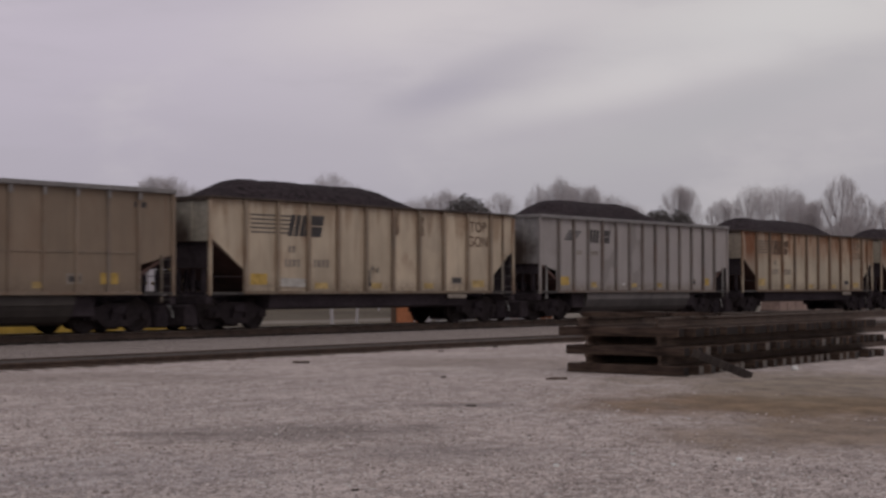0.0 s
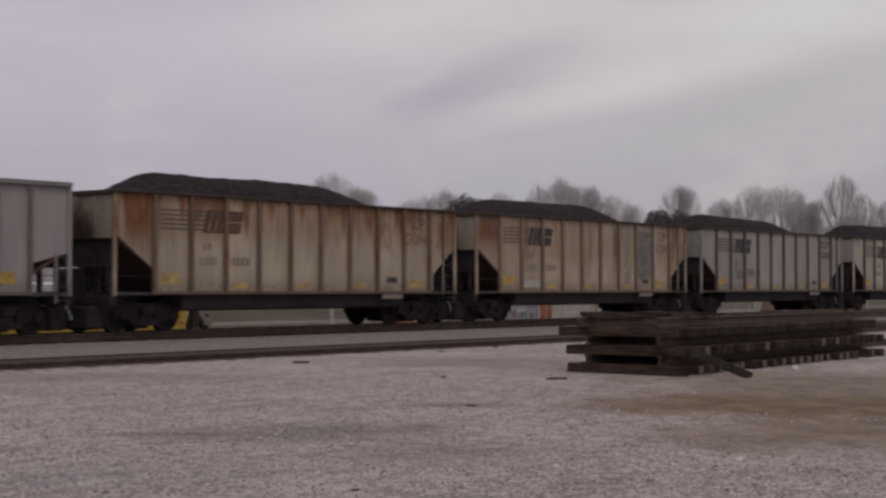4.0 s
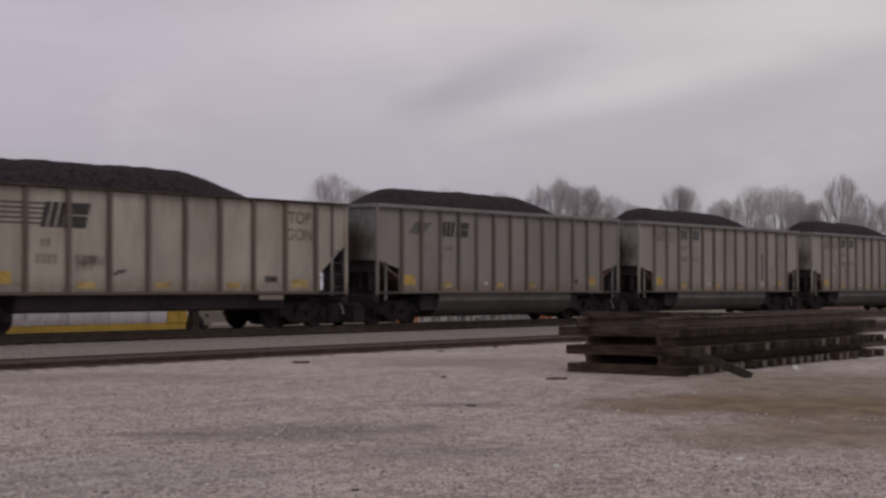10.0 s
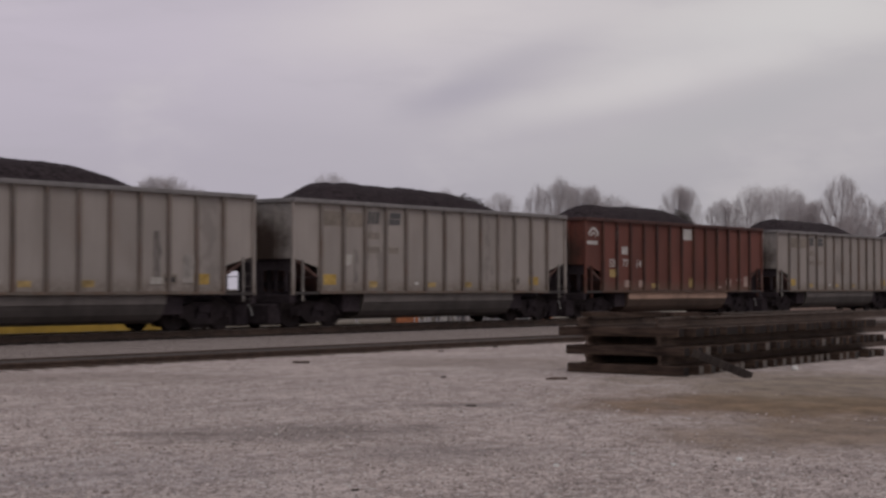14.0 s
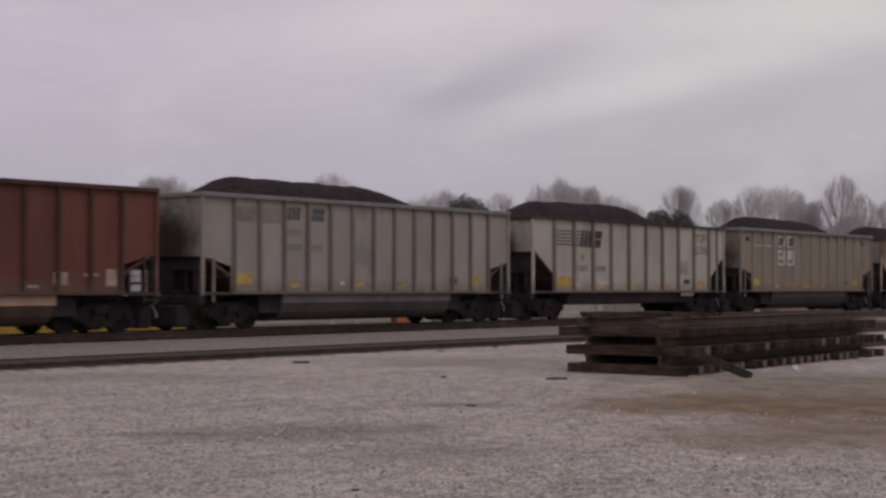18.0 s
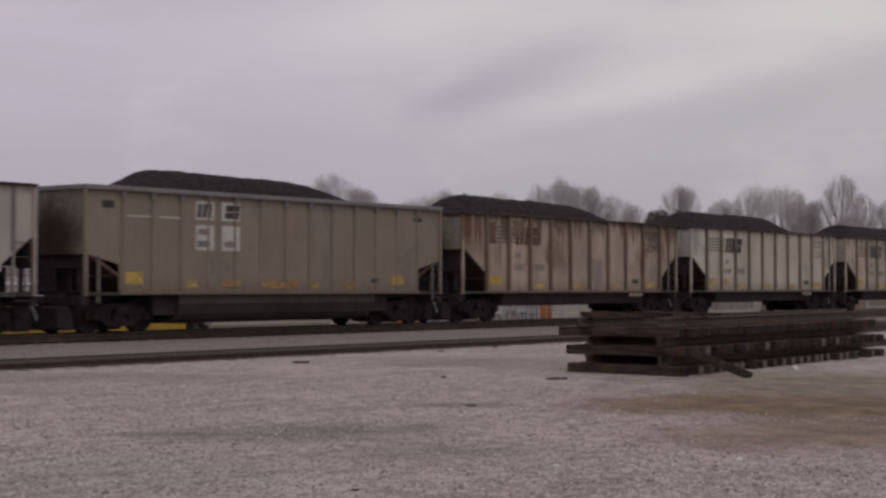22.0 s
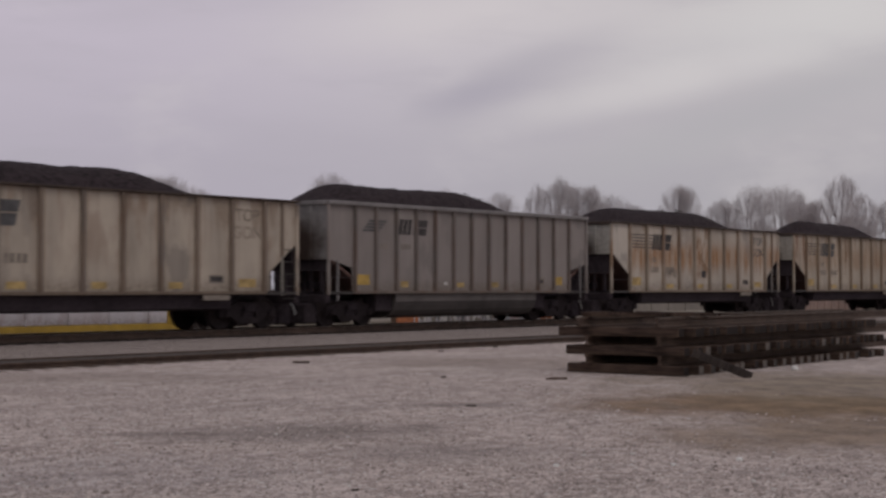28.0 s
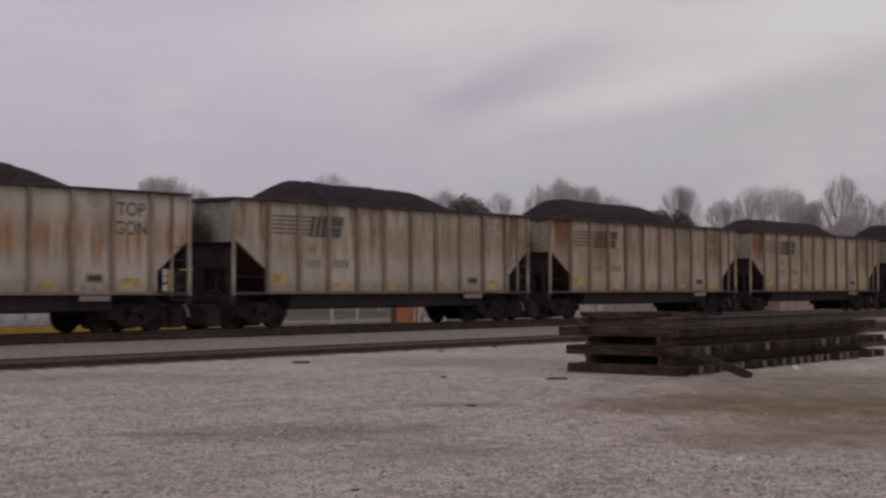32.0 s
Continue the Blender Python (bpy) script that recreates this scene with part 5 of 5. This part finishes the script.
prop.matrix_basis = look((24.47, 13.27, 0.42), (24.95, 12.54, 0.06)) @ pose(0, 0, 0, 0, 90, 0)
tagged(prop, "old dark timber leaning against the stacked panels", "timber")


# ---------------------------------------------------------------- debris on the lot
def debris(x, y, size, seed):
    rng = random.Random(seed)
    ob = new("wood_scrap", to_mesh("wood_scrap", split_timber(1.9 * size, 0.4 * size, 0.045 if size > 0.15 else 0.032, 60 + seed), DARK_TIE if size < 0.19 else OLD_TIE))
    ob.matrix_basis = pose(x, y, ground_height(x, y) + 0.08 * size, 0, 0, rng.uniform(-70, -35)) @ pose(-0.95 * size, 0, 0)
    tagged(ob, "dark splintered wood scrap lying on gravel", "debris", "scraps on the lot")


for i, (x, y, s) in enumerate(((23.95, 22.34, 0.2), (21.6, 16.72, 0.05), (22.4, 14.86, 0.19), (30.4, 23.6, 0.09), (16.76, 12.49, 0.075), (9.25, 8.04, 0.03), (33.4, 24.1, 0.06))):
    debris(x, y, s, i)


CHALK = plain("chalk_white_stone", (0.72, 0.70, 0.67), 0.9, 0, 20, 0.15)
for x, y, s in ((27.8, 12.93, 0.09), (13.0, 6.6, 0.03), (11.6, 7.7, 0.025), (12.3, 6.9, 0.022)):
    bm = bmesh.new()
    box(bm, -s, s, -s * 0.6, s * 0.6, -0.01, s * 0.9, bevel=s * 0.25)
    ob = new("white_stone", to_mesh("white_stone", bm, CHALK))
    ob.matrix_basis = pose(x, y, ground_height(x, y), 0, 0, 40 * x)
    tagged(ob, "small chalk-white stone lying on the gravel", "stone", "white stones on the lot")


# ---------------------------------------------------------------- parked cars in the yard
def parked_truck(car, x, z=0.0):
    truck = hang("truck", shared("truck", None, FRAME_BLACK), car, at=pose(x, 0, z))
    for y in (-1.0, 1.0):
        hang("side_frame", shared(f"side_frame/{y}", None, TRUCK_BROWN), truck)
    for dx in (-0.89, 0.89):
        hang("wheelset", shared("wheelset", None, WHEEL_STEEL), truck, at=pose(dx, 0, 0.457))


RACK_WHITE = paint("rack_white_paint", (0.62, 0.58, 0.60), 0.08, soot=0.16, blotch=0.15)
SILL_YELLOW = plain("yellow_sill_paint", (0.38, 0.245, 0.042), 0.65, 0, 2, 0.2)
BOX_ORANGE = plain("orange_red_paint", (0.42, 0.15, 0.065), 0.7, 0, 3, 0.3)
BOX_SALMON = plain("salmon_paint", (0.27, 0.19, 0.16), 0.75, 0, 3, 0.25)
BOX_GREY = plain("pale_box_paint", (0.26, 0.23, 0.20), 0.75, 0, 3, 0.15)
DUSTY_SILL = plain("dusty_pale_sill_paint", (0.40, 0.36, 0.31), 0.75, 0, 3, 0.2)
TEAL = plain("teal_spray_paint", (0.20, 0.25, 0.26), 0.7, 0, 3, 0.3)
PINK = plain("red_spray_paint", (0.36, 0.22, 0.19), 0.7, 0, 3, 0.3)
SPRAY_DARK = plain("dark_spray_paint", (0.17, 0.16, 0.17), 0.7, 0, 3, 0.3)


def spray(car, L, y):
    """Sprayed paint along the lower panels: small shapes that cannot be read, coloured ones towards one end."""
    rng = random.Random(3)
    n = 96
    for i in range(n):
        a = 0.9 + (L - 4.6) * i / n
        h, z = rng.uniform(0.35, 1.0), rng.uniform(1.2, 1.9)
        o = [(a, z), (a + rng.uniform(0.12, 0.3), z + rng.uniform(-0.05, 0.1)), (a + rng.uniform(0.15, 0.35), z + h), (a + rng.uniform(-0.1, 0.1), z + h * 0.85)]
        inks = (FAINT, SPRAY_DARK, WHITE, WHITE, FAINT) if i < 60 else (FAINT, SPRAY_DARK, TEAL, PINK, WHITE, TEAL)
        part("sprayed_mark", slab(bmesh.new(), o, y - 0.06 - 0.002 * (i % 9), y - 0.035), rng.choice(inks), car)
    # plain brown plate, added to darken the far edge of the end
    part("end_ladder", boxes((-0.08, -0.03, 0.9, 1.6, 1.15, 4.3), bevel=0.01), RUST_INK, car, "rust-brown end ladder")


def auto_rack(x0, x1, wall, sill, label, y=YARD, z=YARD_RAIL, sprayed=False, end=1.0):
    """A long covered rack car: flat with a deep sill, posts and pierced panels."""
    L = x1 - x0
    car = thing("rack_car", label, "freight car", pose(x0, y, z), "parked freight cars")
    part("deck", boxes((0, L, -1.5, 1.5, 0.75, 1.14), bevel=0.02), sill, car, "yellow painted flat car sill" if sill is SILL_YELLOW else "")
    n = int(L / 1.9)
    for s in (-1, 1):
        for i in range(n):
            for z in (1.16, 2.75):
                bm = boxes((i * L / n + 0.06, (i + 1) * L / n - 0.06, s * 1.46 - 0.015, s * 1.46 + 0.015, z, z + 1.5))
                part("rack_panel", bm, wall, car)
            part("post", boxes((i * L / n - 0.05, i * L / n + 0.05, s * 1.48 - 0.05, s * 1.48 + 0.05, 1.142, 4.4)), wall, car)
    part("roof", extrude_x(bmesh.new(), [(-1.52, 4.402), (1.52, 4.402), (1.1, 4.62), (-1.1, 4.62)], 0, L), wall, car)
    for x, w in ((0.0, 0.6), (L - end, end)):
        for s in (-1, 1):
            part("end_post", boxes((x, x + w, s * 1.5 - 0.02, s * 1.5 + 0.02, 1.142, 4.4)), sill, car)
    for x in (0.0, L):
        part("end_door", boxes((x - 0.4 if x else 0.02, x - 0.02 if x else 0.4, -1.55, 1.55, 1.144, 4.39)), sill, car)
    if sprayed:
        spray(car, L, -1.5)
    for x in (1.8, L - 1.8):
        parked_truck(car, x)
    part("floor_beam", boxes((0.8, L - 0.8, -0.3, 0.3, 0.6, 0.749)), FRAME_BLACK, car)
    return car


def box_car(x0, x1, wall, end, label):
    L = x1 - x0
    car = thing("box_car", label, "freight car", pose(x0, YARD, YARD_RAIL), "parked freight cars")
    part("sill", boxes((0, L, -1.45, 1.45, 0.72, 1.0), bevel=0.01), FRAME_BLACK, car)
    for s in (-1, 1):
        n = int(L / 1.2)
        for i in range(n):
            a, b = i * L / n, (i + 1) * L / n
            mat = end if (i == 0 or i == n - 1) else wall
            part("side_panel", boxes((a + 0.005, b - 0.005, s * 1.5 - 0.02, s * 1.5 + 0.02, 0.85, 4.3)), mat, car)
            if i:
                part("rib", boxes((a - 0.04, a + 0.04, s * 1.53 - 0.03, s * 1.53 + 0.03, 0.85, 4.3)), mat, car)
    for x in (0.03, L - 0.03):
        part("end_wall", boxes((x - 0.025, x + 0.025, -1.47, 1.47, 0.85, 4.3)), end, car)
    part("roof", extrude_x(bmesh.new(), [(-1.56, 4.302), (1.56, 4.302), (0.0, 4.5)], -0.05, L + 0.05), SILVER, car)
    for x in (1.8, L - 1.8):
        parked_truck(car, x)
    return car


auto_rack(15.4, 42.6, RACK_WHITE, SILL_YELLOW, "parked white rack car on a yellow flat")
auto_rack(124.3, 150.6, RACK_WHITE, BOX_ORANGE, "parked white rack car with orange ends and sprayed paint", 101.5, -3.35, True, 3.2)
auto_rack(73.4, 93.7, BOX_GREY, DUSTY_SILL, "parked pale grey covered rack car")
box_car(96.6, 111.1, BOX_SALMON, BOX_SALMON, "parked salmon-coloured box car")


def sign_post(x, y):
    z = ground_height(x, y)
    s = thing("sign_post", "small weathered sign on a brown post", "sign", pose(x, y, z))
    part("post", boxes((-0.05, 0.05, -0.05, 0.05, -0.1, 1.6)), DARK_TIE, s)
    part("sign_board", boxes((-0.2, 0.2, -0.08, -0.052, 1.15, 1.5)), FAINT, s)


sign_post(44.2, 46.5)


def bumping_post(x, y, z):
    """Two upright timbers and a cross beam that end the yard track."""
    p = thing("bumping_post", "dark timber bumping post at the end of a yard track", "buffer stop", pose(x, y, z))
    for dy in (-0.7, 0.7):
        part("post", boxes((-0.16, 0.16, dy - 0.16, dy + 0.16, -0.3, 1.9), bevel=0.02), DARK_TIE, p)
        part("brace", slab(bmesh.new(), [(0.17, 1.5), (0.17, 1.2), (1.3, -0.2), (1.6, -0.2)], dy - 0.1, dy + 0.1), DARK_TIE, p)
    part("cross_beam", boxes((-0.5, -0.17, -1.2, 1.2, 0.85, 1.3), bevel=0.02), DARK_TIE, p)


bumping_post(43.75, YARD, YARD_RAIL)


# ---------------------------------------------------------------- trees
# bark and twigs are paled: the haze of distance is put into their colour
BARK = plain("grey_bark", (0.41, 0.37, 0.37), 0.95, 0, 3, 0.3)
TWIG = plain("brown_twigs", (0.50, 0.45, 0.45), 0.95, 0, 1, 0.25)
PINE_GREEN = plain("dark_pine_needles", (0.12, 0.105, 0.10), 0.95, 0, 1, 0.35)


def limb(verts, faces, a, b, r0, r1, sides=4):
    q = (b - a).to_track_quat("Z", "Y")
    k = len(verts)
    for p, r in ((a, r0), (b, r1)):
        for i in range(sides):
            t = i * math.tau / sides
            verts.append(tuple(p + q @ Vector((r * math.cos(t), r * math.sin(t), 0))))
    for i in range(sides):
        j = (i + 1) % sides
        faces.append((k + i, k + j, k + sides + j, k + sides + i))


def bare_tree(seed, wide, low):
    """A leafless tree of unit height: trunk and limbs in one mesh, the fine twigs of the crown in another.
    The limbs fan upwards from the fork and divide again and again until they meet the rounded hull."""
    rng = random.Random(seed)
    tv, tf, wv, wf = [], [], [], []
    mid = low + (1 - low) * 0.52

    def inside(p):
        d = Vector((p.x / wide, p.y / wide, (p.z - mid) / ((1 - mid) if p.z > mid else (mid - low * 0.8))))
        return d.length < 1 + 0.13 * noise.noise(d.normalized() * 2.4 + Vector((seed * 7, 0, 0)))

    def turned(d, spread, lift):
        q = Vector((rng.gauss(0, 1), rng.gauss(0, 1), rng.gauss(0, 0.6)))
        q = (q - d * q.dot(d)).normalized()
        return (d + q * spread + Vector((0, 0, lift))).normalized()

    def grow(p, d, r, length, level):
        steps = 3
        for s in range(steps):
            d = turned(d, 0.13, 0.07)
            q = p + d * (length / steps)
            if not inside(q) and level:
                return
            r1 = r * 0.84
            if level < 3:
                limb(tv, tf, p, q, r, r1, 4 if level < 2 else 3)
            elif level == 3:
                limb(wv, wf, p, q, r, r1, 3)
            else:
                k, e = len(wv), p + d * length
                side = d.cross(Vector((rng.gauss(0, 1), rng.gauss(0, 1), 0.2))).normalized() * r
                wv.extend((tuple(p - side), tuple(p + side), tuple(e)))
                wf.append((k, k + 1, k + 2))
                return
            p, r = q, r1
            if level < 4 and (s or level > 1):
                for _ in range((3, 2, 2, 2)[level]):
                    grow(p, turned(d, (0.5, 0.55, 0.62, 0.7)[level], 0.08), r * 0.62, length * (0.62, 0.62, 0.6, 0.55)[level], level + 1)
        if level < 4:
            grow(p, turned(d, 0.18, 0.08), r * 0.8, length * 0.66, level + 1)

    fork = Vector((rng.gauss(0, 0.01), rng.gauss(0, 0.01), low))
    limb(tv, tf, Vector((0, 0, 0)), fork, 0.016, 0.012, 6)
    n = 8
    for k in range(n):
        a = k * math.tau / n + rng.uniform(-0.3, 0.3)
        out = rng.uniform(0.3, 1.0) * wide / 0.3
        grow(fork, Vector((out * 0.75 * math.cos(a), out * 0.75 * math.sin(a), 1.0)).normalized(), 0.0068, (1 - low) * rng.uniform(0.5, 0.62), 0)
    grow(fork, Vector((0, 0, 1)), 0.008, (1 - low) * 0.62, 0)
    out = []
    for name, v, f, m in (("trunk", tv, tf, BARK), ("crown", wv, wf, TWIG)):
        me = bpy.data.meshes.new(name)
        me.from_pydata(v, [], f)
        me.materials.append(m)
        out.append(me)
    return out


def pine_tree(seed):
    rng = random.Random(seed)
    tv, tf, v, f = [], [], [], []
    limb(tv, tf, Vector((0, 0, 0)), Vector((0, 0, 0.9)), 0.02, 0.006, 6)
    for _ in range(40):
        z, a = rng.uniform(0.45, 0.85), rng.uniform(0, math.tau)
        limb(tv, tf, Vector((0, 0, z)), Vector((0.14 * math.cos(a), 0.14 * math.sin(a), z + 0.05)), 0.004, 0.002, 3)
    for _ in range(15000):
        d = Vector((rng.gauss(0, 1), rng.gauss(0, 1), rng.gauss(0.2, 1))).normalized()
        hull = 1 + 0.16 * noise.noise(d * 2.2 + Vector((seed * 9, 0, 0))) + 0.06 * noise.noise(d * 6.0)
        u = hull * rng.random() ** 0.33
        c = Vector((0.20 * d.x * u, 0.20 * d.y * u, 0.68 + (0.30 if d.z > 0 else 0.2) * d.z * u))
        k = len(v)
        for _ in range(3):
            v.append(tuple(c + Vector((rng.gauss(0, 0.007), rng.gauss(0, 0.007), rng.gauss(0, 0.006)))))
        f.append((k, k + 1, k + 2))
    out = []
    for name, vv, ff, m in (("trunk", tv, tf, BARK), ("crown", v, f, PINE_GREEN)):
        me = bpy.data.meshes.new(name)
        me.from_pydata(vv, [], ff)
        me.materials.append(m)
        out.append(me)
    return out


BARE = [bare_tree(*row) for row in ((1, 0.30, 0.34), (2, 0.24, 0.40), (3, 0.36, 0.30), (4, 0.20, 0.36), (5, 0.28, 0.30))]
PINES = [pine_tree(s) for s in (1, 2)]


def tree(kind, i, side, depth, height, wide=1.0, turn=0.0):
    """A tree at depth metres ahead of the lens and side metres to the right of it."""
    a = radians(TURN)
    x, y = depth * math.cos(a) + side * math.sin(a), depth * math.sin(a) - side * math.cos(a)
    meshes = (BARE if kind == "bare" else PINES)[i]
    label = "tall leafless winter tree with fine grey twigs" if kind == "bare" else "dark green pine at the wood's edge"
    t = thing(kind + "_tree" if kind == "bare" else "pine_tree", label, "tree", pose(x, y, ground_height(x, y) - 0.2, 0, 0, turn), "trees behind the railway")
    t.scale = (height * wide, height * wide, height)
    for me in meshes:
        hang(me.name.split(".")[0], me, t)


def tree_at(kind, i, bearing, top, depth, wide=1.0):
    """bearing, top: degrees to the right of the view's middle and above the level."""
    a, side = radians(TURN), depth * math.tan(radians(bearing))
    foot = ground_height(0, depth * math.sin(a) - side * math.cos(a)) - 0.2
    tree(kind, i, side, depth, 1.6 + depth * math.tan(radians(top)) - foot, wide, (i * 97 + bearing * 31) % 360)


# the marked crowns, by bearing, height and distance
for kind, i, bearing, top, depth, wide in (
        ("bare", 0, -10.2, 4.2, 190, 0.9), ("bare", 2, -9.4, 3.8, 200, 0.8),
        ("bare", 4, -4.1, 4.25, 185, 0.85), ("bare", 0, -3.2, 3.75, 190, 0.8), ("bare", 2, -0.9, 3.4, 195, 0.7), ("bare", 1, 0.1, 3.65, 200, 0.75),
        ("pine", 0, 0.9, 3.46, 165, 1.05), ("bare", 4, 2.1, 3.55, 190, 0.75)):
    tree_at(kind, i, bearing, top, depth, wide)
for kind, i, bearing, top, depth, wide in (
        ("bare", 3, 3.5, 3.9, 175, 0.55), ("bare", 1, 4.35, 4.1, 170, 0.55), ("bare", 0, 5.1, 3.85, 175, 0.75), ("bare", 2, 6.2, 3.45, 185, 0.7), ("bare", 4, 7.1, 3.1, 190, 0.7),
        ("pine", 1, 7.98, 3.02, 160, 0.8), ("pine", 0, 8.75, 2.9, 160, 0.85), ("bare", 0, 8.72, 3.85, 180, 0.62), ("bare", 1, 10.3, 3.3, 185, 0.8)):
    tree_at(kind, i, bearing, top, depth, wide)
for kind, i, bearing, top, depth, wide in (
        ("bare", 4, 11.35, 3.82, 175, 0.66), ("bare", 2, 12.35, 3.8, 170, 0.74), ("bare", 1, 13.0, 3.25, 180, 0.7), ("bare", 0, 13.65, 3.3, 178, 0.55), ("bare", 3, 14.5, 4.25, 165, 0.8), ("bare", 4, 15.15, 3.5, 175, 0.7),
        ("bare", 2, 16.2, 3.2, 180, 0.8), ("bare", 0, 17.2, 3.5, 180, 0.8)):
    tree_at(kind, i, bearing, top, depth, wide)
# the wood behind them
wood = random.Random(8)
for n in range(26):
    bearing = -1.5 + 19.5 * n / 25 + wood.uniform(-0.3, 0.3)
    tree_at("bare", wood.randrange(5), bearing, wood.uniform(2.3, 2.85), wood.uniform(195, 235), wood.uniform(0.8, 1.1))
for n in range(10):
    tree_at("bare", wood.randrange(5), -16 + 1.5 * n + wood.uniform(-0.4, 0.4), wood.uniform(2.2, 2.9), wood.uniform(215, 250), wood.uniform(0.8, 1.1))


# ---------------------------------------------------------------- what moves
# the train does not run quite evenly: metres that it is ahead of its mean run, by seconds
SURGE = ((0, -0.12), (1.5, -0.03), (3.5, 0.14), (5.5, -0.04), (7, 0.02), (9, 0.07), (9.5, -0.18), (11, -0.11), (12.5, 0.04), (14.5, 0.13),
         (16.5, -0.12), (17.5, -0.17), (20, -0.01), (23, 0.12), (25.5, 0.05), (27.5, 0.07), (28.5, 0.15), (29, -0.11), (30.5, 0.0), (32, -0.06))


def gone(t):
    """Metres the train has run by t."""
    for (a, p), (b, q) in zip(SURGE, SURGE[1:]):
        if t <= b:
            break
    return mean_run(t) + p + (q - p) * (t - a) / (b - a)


def mean_run(t):
    """The even part of the run: the train gathers a little speed."""
    knots = (8.851, 8.973, 9.004, 9.009, 9.161, 9.080, 9.168, 9.128, 9.365)
    s, step = 0.0, 4.0
    for a, b in zip(knots, knots[1:]):
        if t <= step:
            return s + a * t + (b - a) * t * t / (2 * step)
        s += (a + b) / 2 * step
        t -= step
    return s + knots[-1] * t


def motions():
    times = [0.5 * i for i in range(65)]
    for ob, x in CARS + LOADS:
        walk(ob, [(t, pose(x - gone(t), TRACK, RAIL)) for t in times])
    ticks = [i / 15 for i in range(481)]
    turns = [-math.degrees(gone(t) / 0.457) for t in ticks]
    for w in WHEELS:
        x, y, z = w.matrix_basis.translation
        walk(w, [(t, pose(x, y, z, 0, a, 0)) for t, a in zip(ticks, turns)])
    walk(sky, [(0.0, sky_pose(-0.74)), (16.0, sky_pose(0.0)), (32.0, sky_pose(0.74))])


motions()
